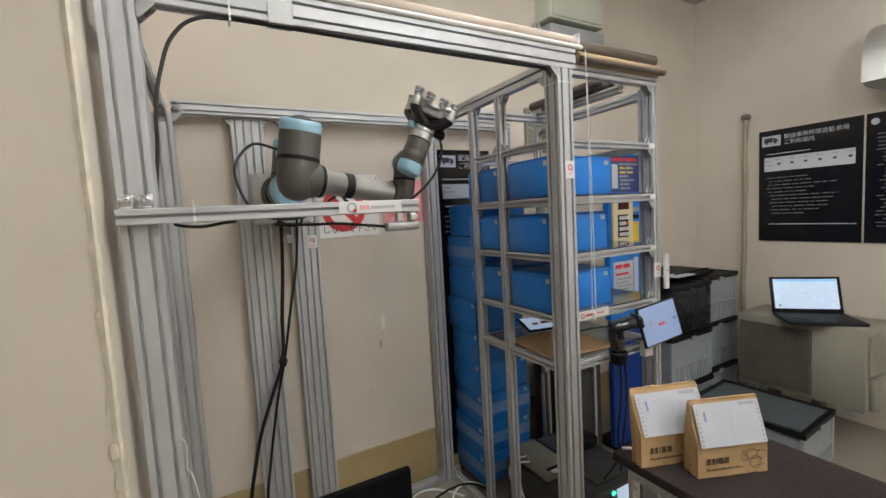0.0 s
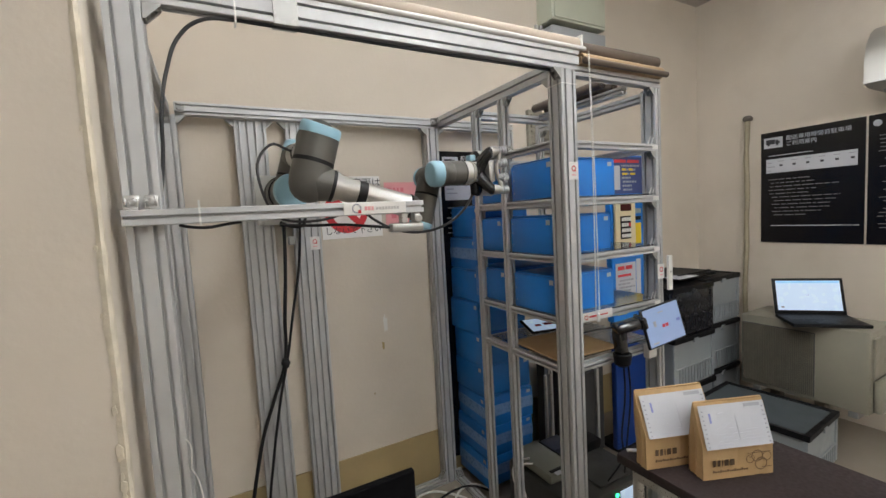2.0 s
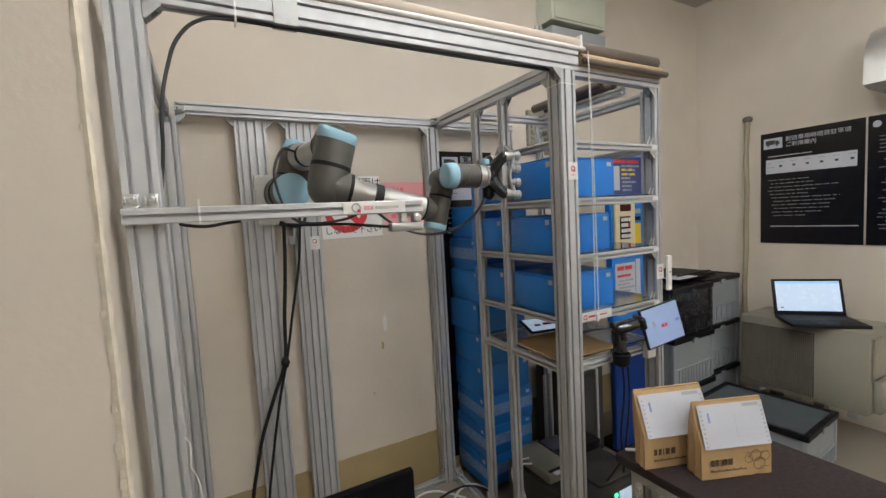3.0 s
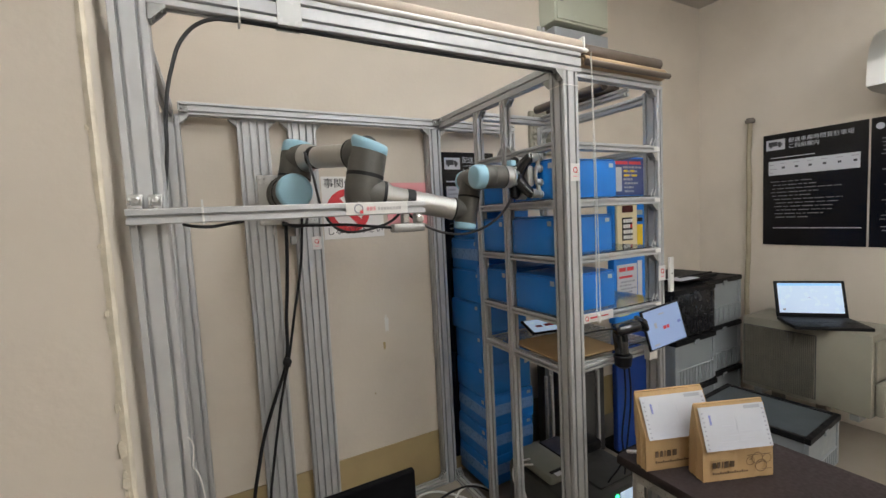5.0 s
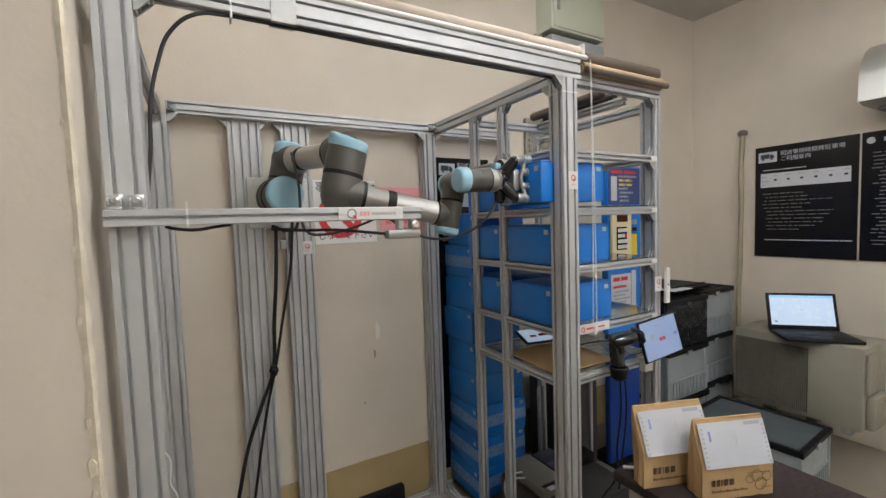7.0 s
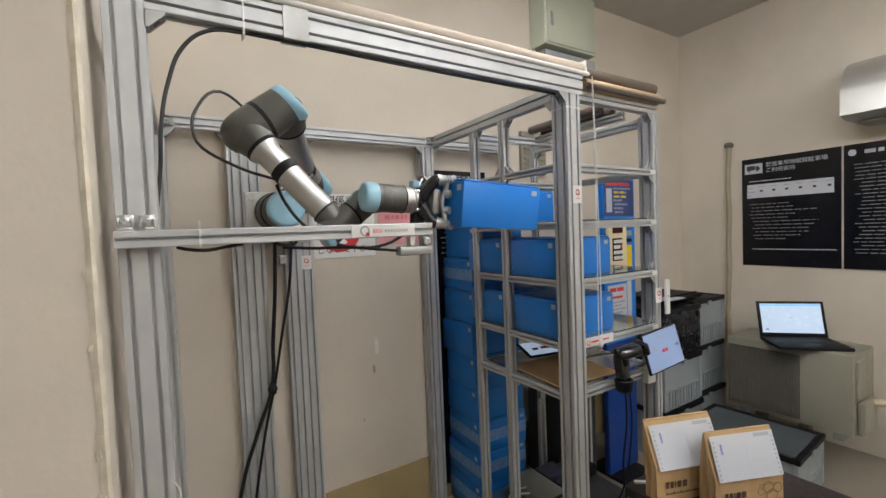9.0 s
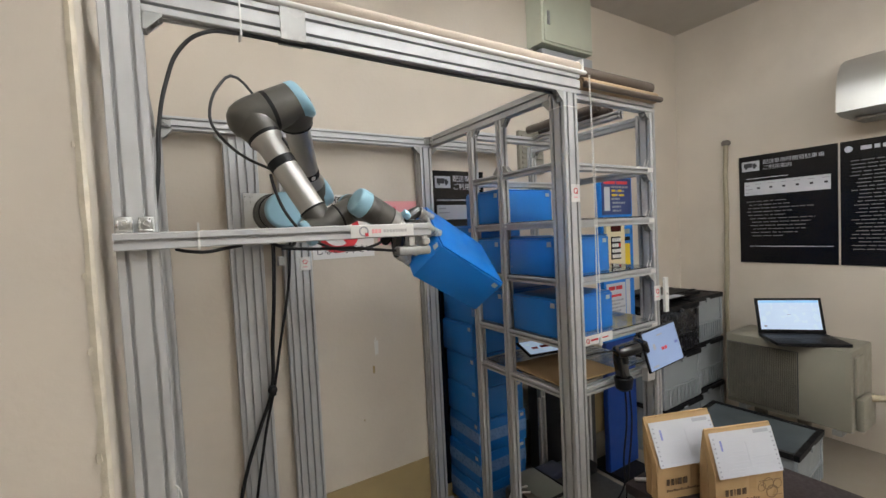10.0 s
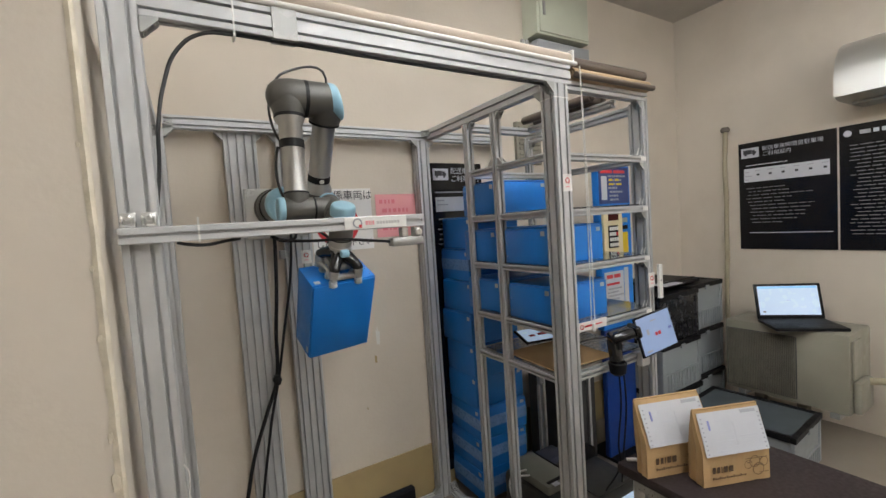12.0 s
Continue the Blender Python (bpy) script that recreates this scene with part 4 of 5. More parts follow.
# dark steel cabinet on the floor behind the rack
DARK_STEEL = material("dark_grey_enamel", (0.045, 0.045, 0.048), 0.45, 0.2, vary=0.08, scale=9, stain=0.2, stain_color=(0.04, 0.035, 0.03))
cab = thing("steel_cabinet", "dark grey steel cabinet on the floor behind the rack", "cabinet")
part("body", box((1.62, 0.56, 0.02), (1.865, 0.80, 0.47), 0.004), DARK_STEEL, cab)
part("door", box((1.63, 0.549, 0.04), (1.79, 0.5595, 0.455), 0.003), DARK_STEEL, cab)
part("edge_rail", box((1.795, 0.540, 0.0), (1.812, 0.5595, 0.47), 0.003), ALU, cab, "silver edge rail")
part("foot", box((1.63, 0.58, 0), (1.85, 0.78, 0.0195)), BLACK, cab)
for x in (1.470, 1.500):
    rod = lathe(bmesh.new(), ((0.007, 0), (0.0085, 0.002), (0.0085, 0.505), (0.006, 0.508)), "Z", (x, 0.56, 0), 14)
    tagged(finish("steel_rod", rod, STEEL, smooth=True), "thin silver rod standing behind the rack", "rod", "rods behind the rack")

# ---- payment machine behind the rack ----
pm = thing("payment_machine", "blue payment machine with keypad, notices and price stickers", "machine")
MX0, MX1, MY = 1.885, 2.140, 0.50
part("foot", box((MX0 + 0.02, MY - 0.08, 0), (MX1 - 0.02, MY + 0.14, 0.02), 0.004), BLACK, pm)
part("cabinet", box((MX0, MY, 0.70), (MX1, MY + 0.04, 1.545), 0.006), BLUE, pm)
# pedestal is partly in shadow; that shade is put into its darker blue
part("pedestal", box((MX0 + 0.012, MY + 0.004, 0.02), (MX1 - 0.004, MY + 0.036, 0.699), 0.006), material("shaded_blue_enamel", (0.004, 0.035, 0.21), 0.4, vary=0.08), pm, "dark blue pedestal, shade put into its colour")
part("poster", box((MX0 + 0.005, MY - 0.003, 1.352), (MX1 - 0.015, MY - 0.0005, 1.535)), NAVY, pm, "navy notice with white and red writing")
mp = Matrix.Translation((MX0 + 0.01, MY - 0.0034, 1.352)) @ SOUTH
plates("printing", ((0.01, 0.155, 0.10, 0.17), (0.11, 0.155, 0.20, 0.17)), mp, RED, pm)
plates("printing", text_bars(RNG, 0.065, 0.22, 0.01, 0.15, 7, 0.010), mp, GREY_INK, pm)
plates("printing", ((0.07, 0.116, 0.10, 0.127), (0.12, 0.116, 0.15, 0.127), (0.07, 0.094, 0.11, 0.104), (0.13, 0.094, 0.17, 0.104)), mp @ pose(0, 0, 0.0008), YELLOW, pm)
plates("photo", ((0.012, 0.02, 0.055, 0.14),), mp, PAPER, pm)
part("key_panel", box((MX0 + 0.01, MY - 0.018, 1.07), (MX0 + 0.16, MY - 0.0005, 1.325), 0.006), IVORY, pm, "ivory key panel")
part("display", box((MX0 + 0.045, MY - 0.0195, 1.265), (MX0 + 0.125, MY - 0.0178, 1.30)), material("dark_red_display", (0.06, 0.01, 0.01), 0.2), pm)
part("keypad", box((MX0 + 0.042, MY - 0.0215, 1.125), (MX0 + 0.118, MY - 0.0178, 1.24), 0.002), BLACK, pm)
for r in range(4):
    for c in range(4):
        part("key", box((MX0 + 0.048 + c * 0.0175, MY - 0.0245, 1.132 + r * 0.0275), (MX0 + 0.061 + c * 0.0175, MY - 0.0213, 1.15 + r * 0.0275), 0.001), RED if (c == 3 and r == 2) else WHITE, pm)
part("price_sticker", box((MX0 + 0.165, MY - 0.002, 1.055), (MX0 + 0.222, MY - 0.0005, 1.20)), YELLOW, pm, "yellow price sticker")
part("card_slot", box((MX0 + 0.168, MY - 0.008, 1.215), (MX0 + 0.215, MY - 0.0005, 1.235), 0.002), BLACK, pm)
part("card_slot", box((MX0 + 0.168, MY - 0.008, 1.25), (MX0 + 0.215, MY - 0.0005, 1.275), 0.002), ZINC, pm)
part("notice", box((MX0 + 0.02, MY - 0.002, 0.80), (MX0 + 0.172, MY - 0.0005, 1.0)), PAPER, pm, "white notice with red heading")
mq = Matrix.Translation((MX0 + 0.025, MY - 0.0024, 0.80)) @ SOUTH
plates("printing", ((0.01, 0.165, 0.06, 0.185), (0.068, 0.165, 0.12, 0.185), (0.01, 0.13, 0.11, 0.142)), mq, RED, pm)
plates("printing", text_bars(RNG, 0.01, 0.14, 0.01, 0.12, 6, 0.009), mq, GREY_INK, pm)
part("notice", box((MX0 + 0.178, MY - 0.002, 0.795), (MX0 + 0.212, MY - 0.0005, 1.012)), PAPER, pm)
part("price_sticker", box((MX0 + 0.03, MY - 0.002, 0.735), (MX0 + 0.10, MY - 0.0005, 0.775)), YELLOW, pm)


# ---- storage crates ----
def crate(w, d, h, mat, label, rim=True, lid=False):
    """Ribbed polypropylene crate with thick walls, a black rim and four corner posts; origin in the middle of its foot."""
    t = thing("storage_crate", label, "crate", "storage crates")
    bm = bmesh.new()
    th = 0.006
    for lo, hi in (((-w / 2, -d / 2, 0), (w / 2, d / 2, th)), ((-w / 2, -d / 2, 0), (w / 2, -d / 2 + th, h)), ((-w / 2, d / 2 - th, 0), (w / 2, d / 2, h)), ((-w / 2, -d / 2 + th, 0), (-w / 2 + th, d / 2 - th, h)), ((w / 2 - th, -d / 2 + th, 0), (w / 2, d / 2 - th, h))):
        add_box(bm, lo, hi, 0.0015)
    part("tub", bm, mat, t)
    bm = bmesh.new()
    for s in (-1, 1):
        add_box(bm, (s * w / 2 - 0.012, -d / 2 - 0.006, 0.01), (s * w / 2 + 0.012, -d / 2 + 0.012, h), 0.003)
    add_box(bm, (-w / 2, -d / 2 - 0.007, h * 0.42), (w / 2, -d / 2, h * 0.45), 0.001)
    for i in range(13):
        x = -w / 2 + w * (i + 0.5) / 13
        add_box(bm, (x - 0.002, -d / 2 - 0.005, 0.015), (x + 0.002, -d / 2, h * 0.42))
    part("rib_band", bm, mat, t, "moulded ribs")
    bm = bmesh.new()
    r = 0.012
    for lo, hi in (((-w / 2 - r, -d / 2 - r, h), (w / 2 + r, -d / 2 + r, h + 0.028)), ((-w / 2 - r, d / 2 - r, h), (w / 2 + r, d / 2 + r, h + 0.028)), ((-w / 2 - r, -d / 2 + r, h), (-w / 2 + r, d / 2 - r, h + 0.028)), ((w / 2 - r, -d / 2 + r, h), (w / 2 + r, d / 2 - r, h + 0.028))):
        add_box(bm, lo, hi, 0.003)
    part("rim", bm, BLACK, t, "black plastic rim")
    if lid:
        bm = box((-w / 2 + 0.006, -d / 2 + 0.006, h + 0.014), (w / 2 - 0.006, d / 2 - 0.006, h + 0.022), 0.002)
        part("lid", bm, lid, t, "crate lid")
    part("latch", box((-0.02, -d / 2 - 0.016, h - 0.012), (0.02, -d / 2 - 0.0065, h + 0.012), 0.003), mat, t)
    return t


CW, CD, CH = 0.355, 0.36, 0.252
clear_crate = crate(CW, CD, CH, CRATE, "frosted clear crate with a black rim, in a stack", lid=BLACK)
clear_crate.matrix_basis = pose(2.79, 0.645, 0)
for x, y, z in ((2.44, 0.60, 0), (2.79, 0.648, 0.281), (2.43, 0.60, 0.281), (2.79, 0.645, 0.562)):
    copy_thing(clear_crate, pose(x, y, z, 0, 0, RNG.uniform(-1, 1)))
dark = crate(CW, CD, 0.245, SMOKE, "smoked dark crate on the crate stack", lid=BLACK)
dark.matrix_basis = pose(2.43, 0.605, 0.562)
lid_top = thing("crate_lid", "loose black crate lid with papers on top", "lid")
part("panel", box((2.44, 0.50, 0.846), (2.80, 0.80, 0.868), 0.006), BLACK, lid_top)
part("rib", box((2.46, 0.52, 0.8685), (2.78, 0.535, 0.878), 0.003), BLACK, lid_top)
note = tagged(finish("paper_note", box((2.37, 0.46, 0.838), (2.55, 0.56, 0.840)), PAPER), "white paper sheets lying on the crates", "paper")
note.location.z = 0.031
low = crate(0.36, 0.47, 0.225, CRATE, "frosted crate with a thick black rim on the floor", lid=material("clear_lid", (0.085, 0.10, 0.11), 0.15, vary=0.1))
low.matrix_basis = pose(2.49, 0.115, 0, 0, 0, 4)

# ---- outdoor unit with a laptop ----
ac = thing("air_conditioner", "old cream air-conditioner unit with a finned grille", "air conditioner")
AX, AY0, AY1, AZ0, AZ1 = 2.76, -0.205, 0.345, 0.240, 0.642
part("body", box((AX, AY0, AZ0), (AX + 0.30, AY1, AZ1), 0.012), CREAM, ac, smooth=True)
part("grille_back", box((AX - 0.003, AY0 + 0.208, AZ0 + 0.025), (AX - 0.0005, AY1 - 0.012, AZ1 - 0.045)), DARK_STEEL, ac, "dark finned heat exchanger")
for i in range(40):
    y = AY0 + 0.212 + i * 0.0081
    part("fin", box((AX - 0.012, y, AZ0 + 0.028), (AX - 0.0032, y + 0.0036, AZ1 - 0.048)), FILM, ac)
for i in range(5):
    z = AZ0 + 0.05 + i * 0.068
    part("grille_wire", box((AX - 0.0143, AY0 + 0.210, z), (AX - 0.0121, AY1 - 0.012, z + 0.002)), FILM, ac)
part("side_cover", box((AX + 0.03, AY0 - 0.035, AZ0 + 0.01), (AX + 0.20, AY0 - 0.0005, AZ0 + 0.17), 0.012), CREAM, ac, smooth=True)
part("side_panel", box((AX + 0.015, AY0 - 0.012, AZ0 + 0.18), (AX + 0.12, AY0 - 0.0005, AZ1 - 0.03), 0.004), CREAM, ac)
for y in (AY0 + 0.24, AY1 - 0.10):
    part("foot_block", box((AX + 0.22, y, 0), (AX + 0.28, y + 0.05, AZ0 - 0.03), 0.006), material("concrete_block", (0.25, 0.22, 0.19), 0.9, vary=0.15, scale=30, bump=0.4), ac)
for y in (AY0 + 0.04, AY1 - 0.10):
    part("foot_rail", box((AX + 0.005, y, AZ0 - 0.0298), (AX + 0.30, y + 0.04, AZ0 - 0.0003), 0.004), ZINC, ac)
tube("hose", [(AX + 0.15, AY0 - 0.02, AZ0 + 0.15), (AX + 0.2, AY0 - 0.10, AZ0 + 0.15), (AX + 0.3, AY0 - 0.11, AZ0 + 0.05), (AX + 0.42, AY0 - 0.09, 0.10)], 0.018, TUBE_CREAM, ac)

lap = thing("laptop", "open black laptop with a bright white screen", "laptop")
part("base", box((-0.175, -0.24, 0), (0.175, 0, 0.02), 0.005), BLACK, lap, smooth=True)
part("keyboard", box((-0.155, -0.135, 0.0202), (0.155, -0.02, 0.0215), 0.0005), RUBBER, lap)
part("touchpad", box((-0.05, -0.22, 0.0202), (0.05, -0.15, 0.021)), BLACK, lap)
TILT = pose(0, 0, 0.018, 75, 0, 0)
bm = box((-0.175, 0, -0.004), (0.175, 0.225, 0.004), 0.003, m=TILT)
part("lid", bm, BLACK, lap, "black screen bezel", True)
bm = box((-0.158, 0.025, 0.0043), (0.158, 0.21, 0.005), 0, m=TILT)
part("screen", bm, SCREEN, lap, "lit white screen")
plates("printing", ((-0.155, 0.195, 0.155, 0.208),), TILT @ pose(0, 0, 0.0051), material("screen_blue", (0.20, 0.45, 0.75), 0.3, emit=0.6), lap)
for mark in ((-0.012, 0.118, 0.008, 0.120), (-0.14, 0.04, -0.125, 0.05)):
    plates("printing", (mark,), TILT @ pose(0, 0, 0.0051), GREY_INK, lap)
lap.matrix_basis = pose(2.90, 0.075, AZ1, 0, 0, -47) @ Matrix.Diagonal((0.9, 0.9, 0.86, 1))


# ---- table with parcel bags ----
table = thing("packing_table", "dark brown laminate table with parcel bags on it", "table")
part("tabletop", box((1.052, -1.25, 0.592), (1.455, -0.185, 0.62), 0.006), TABLE, table, smooth=True)
for x in (1.09, 1.41):
    for y in (-1.2, -0.225):
        part("leg", lathe(bmesh.new(), ((0.016, 0), (0.014, 0.01), (0.014, 0.592)), "Z", (x, y, 0), 14), STEEL, table, "", True)
part("apron", box((1.075, -1.21, 0.555), (1.095, -0.23, 0.592), 0.002), STEEL, table)


def parcel(m, label, Dp, ridge):
    """Brown paper bag folded to a gable, an address sheet over its front slope, creased and uneven."""
    t = thing("parcel_bag", label, "parcel", "parcel bags")
    W, h1, h2 = 0.183, 0.083, 0.178
    bm = bmesh.new()
    nx = 10
    prof = ((0, 0), (0.001, h1 * 0.5), (0.002, h1), (ridge * 0.5, h1 + (h2 - h1) * 0.5), (ridge - 0.002, h2), (ridge + 0.001, h2), (max(ridge, Dp) * 0.5 + ridge * 0.5 + 0.002, h1 + (h2 - h1) * 0.5), (max(Dp, ridge) - 0.003, h1), (Dp, h1 * 0.5), (Dp, 0))
    cols = []
    for i in range(nx + 1):
        x = W * i / nx
        cols.append([bm.verts.new((x + 0.002 * noise.noise((i, j, 3)), y + 0.003 * noise.noise((i * 0.7, j * 0.9, 1)), z + (0.002 * noise.noise((i * 0.8, j, 9)) if z else 0))) for j, (y, z) in enumerate(prof)])
    for a, b in zip(cols, cols[1:]):
        for j in range(len(prof) - 1):
            bm.faces.new((a[j], a[j + 1], b[j + 1], b[j]))
        bm.faces.new((a[-1], a[0], b[0], b[-1]))
    bm.faces.new(cols[0])
    bm.faces.new(cols[-1])
    part("bag", bm, CARD, t)
    for e, x in ((-1, 0.0), (1, W)):
        bm = bmesh.new()        # side gusset, pinched inwards along its middle
        rows_ = []
        for k in range(7):
            v = k / 6
            z = 0.004 + (h2 - 0.014) * v
            f = max(0.0, (z - h1) / (h2 - h1))
            y0, y1 = 0.003 + (ridge - 0.005) * f, (Dp - 0.004) * (1 - f) + ridge * f
            rows_.append([bm.verts.new((x + e * d, y0 + (y1 - y0) * w, z)) for w, d in ((0, 0.0012), (0.25, 0.0045 * (1 - v) + 0.002), (0.5, 0.0015 + 0.002 * noise.noise((k, e, 0))), (0.75, 0.0045 * (1 - v) + 0.002), (1, 0.0012))])
        for p, q in zip(rows_, rows_[1:]):
            for j in range(4):
                bm.faces.new((p[j], p[j + 1], q[j + 1], q[j]))
        part("gusset", bm, CARD, t, "creased side gusset")
    bm = box((0.002, ridge - 0.003, h2 - 0.002), (W - 0.002, ridge + 0.002, h2 + 0.0025), 0.001)
    part("folded_top", bm, CARD, t, "pressed paper fold")
    u = Vector((0, ridge - 0.004, h2 - h1)).normalized()
    out = Vector((0, -u.z, u.y))
    ms = Matrix(((1, 0, 0, 0.006), (0, u.y, out.y, -0.001), (0, u.z, out.z, h1 - 0.002), (0, 0, 0, 1)))
    L = 0.100
    bm = bmesh.new()
    g = [[bm.verts.new(ms @ Vector((0.172 * i / 8, -0.004 + L * j / 6, 0.0025 + 0.0007 * noise.noise((i * 0.6, j * 0.7, 5)) + 0.0005))) for j in range(7)] for i in range(9)]
    g2 = [[bm.verts.new(v.co + out * 0.0012) for v in col] for col in g]
    for k, gg in enumerate((g, g2)):
        for i in range(8):
            for j in range(6):
                bm.faces.new((gg[i][j], gg[i + 1][j], gg[i + 1][j + 1], gg[i][j + 1]))
    part("address_sheet", bm, PAPER, t, "white address sheet with punched edge")
    mp_ = ms @ pose(0, -0.003, 0.0046) @ Matrix.Diagonal((1, 0.87, 1, 1))
    plates("printing", ((0.022, 0.066, 0.027, 0.092),), mp_, material("violet_ink", (0.22, 0.24, 0.52), 0.7), t)
    plates("printing", ((0.118, 0.101, 0.160, 0.110),), mp_, material("grey_print", (0.36, 0.37, 0.42), 0.7), t)
    plates("printing", [(0.045, 0.086, 0.075, 0.09), (0.034, 0.05, 0.09, 0.0512), (0.034, 0.034, 0.16, 0.0352), (0.034, 0.018, 0.16, 0.0192), (0.09, 0.019, 0.0912, 0.084), (0.045, 0.024, 0.075, 0.028), (0.10, 0.040, 0.15, 0.043), (0.10, 0.024, 0.13, 0.027), (0.05, 0.058, 0.08, 0.061), (0.03, 0.006, 0.07, 0.011)], mp_, material("pale_print", (0.48, 0.49, 0.54), 0.7), t)
    plates("punched_edge", [(0.005, 0.004 + i * 0.0115, 0.009, 0.0075 + i * 0.0115) for i in range(9)] + [(0.163, 0.004 + i * 0.0115, 0.167, 0.0075 + i * 0.0115) for i in range(9)], mp_, GREY_INK, t)
    mf = Matrix.Translation((0, -0.0030, 0)) @ SOUTH
    strokes = [(x0, 0.034, x0 + wd, 0.049) for x0, wd in ((0.022, 0.008), (0.0345, 0.007), (0.046, 0.002), (0.0525, 0.010), (0.067, 0.011))]
    plates("maker_mark", strokes, mf, material("worn_brown_ink", (0.085, 0.05, 0.025), 0.8, vary=0.2, scale=200), t)
    plates("maker_mark", [(0.022 + i * 0.0062, 0.0185, 0.0267 + i * 0.0062, 0.0225 + 0.002 * (i % 3 == 0)) for i in range(15)], mf, material("faded_brown_ink", (0.15, 0.09, 0.045), 0.8), t)
    tan = material("tan_ink", (0.20, 0.125, 0.06), 0.8, vary=0.25, scale=120)
    for cx, cz, r in ((0.120, 0.044, 0.011), (0.138, 0.050, 0.015), (0.148, 0.030, 0.016), (0.163, 0.047, 0.012)):
        disc(r, mf @ pose(cx, cz, 0), tan, t, "print_ring", r * 0.86, 0.0004, 20)
    plates("print_shape", ((0.112, 0.058, 0.172, 0.0595), (0.117, 0.0475, 0.124, 0.0495), (0.150, 0.020, 0.176, 0.0215), (0.136, 0.0395, 0.160, 0.041)), mf, tan, t)
    t.matrix_basis = m
    return t


parcel(pose(1.049, -0.280, 0.62, 0, 0, -20.5) @ Matrix.Diagonal((1.05, 1.0, 1.05, 1)), "brown gable-folded parcel bag leaning back behind another bag", 0.042, 0.050)
parcel(pose(1.121, -0.380, 0.62, 0, 0, -22.8), "brown gable-folded parcel bag with a white address sheet", 0.052, 0.037)
pen = tagged(finish("white_key_fob", box((-0.02, -0.007, 0), (0.02, 0.007, 0.006), 0.002), WHITE), "small white plastic fob on the table edge", "fob")
pen.matrix_basis = pose(1.094, -0.206, 0.62, 0, 0, -38) @ Matrix.Diagonal((0.8, 0.8, 1, 1))



# ---- robot arm ----
CUP = material("pale_silicone", (0.48, 0.50, 0.52), 0.3, transmission=0.3, vary=0.03)
BASE = Vector((0.396, 0.811, 1.406))
K = 0.898
D1, A2, A3, D4, D5, D6 = (K * v for v in (0.1625, 0.425, 0.3922, 0.1333, 0.0997, 0.0996))
D4, D5 = 0.1113, 0.1044
OFF = K * 0.138     # upper arm beside the base axis
SEAM = 0.054
robot = thing("industrial_robot", "grey six-axis robot arm with pale blue caps and suction gripper", "robot", at=BASE)


def cap_rows(r, h):
    return ((r, 0), (r * 1.01, h * 0.10), (r * 1.0, h * 0.55), (r * 0.97, h * 0.8), (r * 0.90, h * 0.95), (r * 0.82, h), (0, h))


def ring(bm, r, axis, at, w=0.007):
    lathe(bm, ((r * 0.96, -w / 2), (r, -w / 2 + 0.001), (r, w / 2 - 0.001), (r * 0.96, w / 2)), axis, at, 36)


def joint_cap(parent, r, axis, at, h=0.022):
    part("joint_cap", lathe(bmesh.new(), cap_rows(r, h), axis, at, 40), CAP, parent, "pale blue plastic cap", True)


def seal(parent, r, axis, at, w=0.008):
    bm = bmesh.new()
    ring(bm, r, axis, at, w)
    part("seal_ring", bm, RUBBER, parent, "black rubber ring", True)


RB, RT, RW = 0.0565, 0.0375, 0.0365
# base, fixed on the plate; its axis points away from the wall
bm = lathe(bmesh.new(), ((0.074, 0.0062), (0.074, 0.020), (0.069, 0.025), (0.066, 0.076), (0.064, 0.080)), "-Y", (0, 0, 0), 40)
base_part = part("base", bm, ROBOT_GREY, robot, "", True)
seal(base_part, 0.066, "-Y", (0, -0.0835, 0), 0.006)

# shoulder, turns about the base axis; joint housing along x, lid towards the room
bm = lathe(bmesh.new(), ((0.062, D1 - 0.087), (0.062, 0.045), (0.062, 0.0), (0.061, -0.040)), "Y", (0, 0, 0), 40)
lathe(bm, ((RB, 0.0), (RB, 0.03), (RB * 1.0, SEAM - 0.003)), "X", (0, 0, 0), 40)
shoulder = part("shoulder", bm, ROBOT_GREY, robot, "", True)
joint_cap(shoulder, 0.062, "-Y", (0, -0.039, 0), 0.030)
seal(shoulder, RB * 1.01, "X", (SEAM, 0, 0))

# upper arm
bm = lathe(bmesh.new(), ((RB, SEAM + 0.003), (RB, OFF + 0.0), (RB, OFF + 0.017)), "X", (0, 0, 0), 40)
lathe(bm, ((RB * 0.98, -0.02), (RB * 0.98, 0.03), (RT * 1.25, 0.062)), "Z", (OFF, 0, 0), 40)
upper = part("upper_arm", bm, ROBOT_GREY, robot, "", True)
bm = lathe(bmesh.new(), ((RB, SEAM + 0.003), (RB, OFF - 0.015), (RB, OFF + 0.0185)), "X", (0, 0, A2), 40)
for v in bm.verts:
    if v.co.x > OFF:
        v.co.x -= 0.27 * (v.co.z - A2)
lathe(bm, ((RT * 1.28, -0.07), (RB * 0.98, -0.045), (RB * 0.98, 0.0)), "Z", (OFF, 0, A2), 40)
part("elbow_housing", bm, ROBOT_GREY, upper, "", True)
joint_cap(upper, RB * 1.01, "X", (OFF + 0.016, 0, 0), 0.042)
bm = lathe(bmesh.new(), ((RB * 0.99, -0.020), *cap_rows(RB * 1.01, 0.026)), "X", (OFF + 0.018, 0, A2), 40)
for v in bm.verts:      # the lid is cut aslant, lower away from the tube
    if v.co.x > OFF + 0.005:
        v.co.x -= 0.27 * (v.co.z - A2)
part("joint_cap", bm, CAP, upper, "pale blue slanted plastic lid", True)
part("tube", lathe(bmesh.new(), ((RT * 1.3, 0.062), (RT * 1.3, 0.072), (RT, 0.095), (RT, A2 - 0.085), (RT * 1.05, A2 - 0.07)), "Z", (OFF, 0, 0), 40), ROBOT_METAL, upper, "brushed metal tube", True)
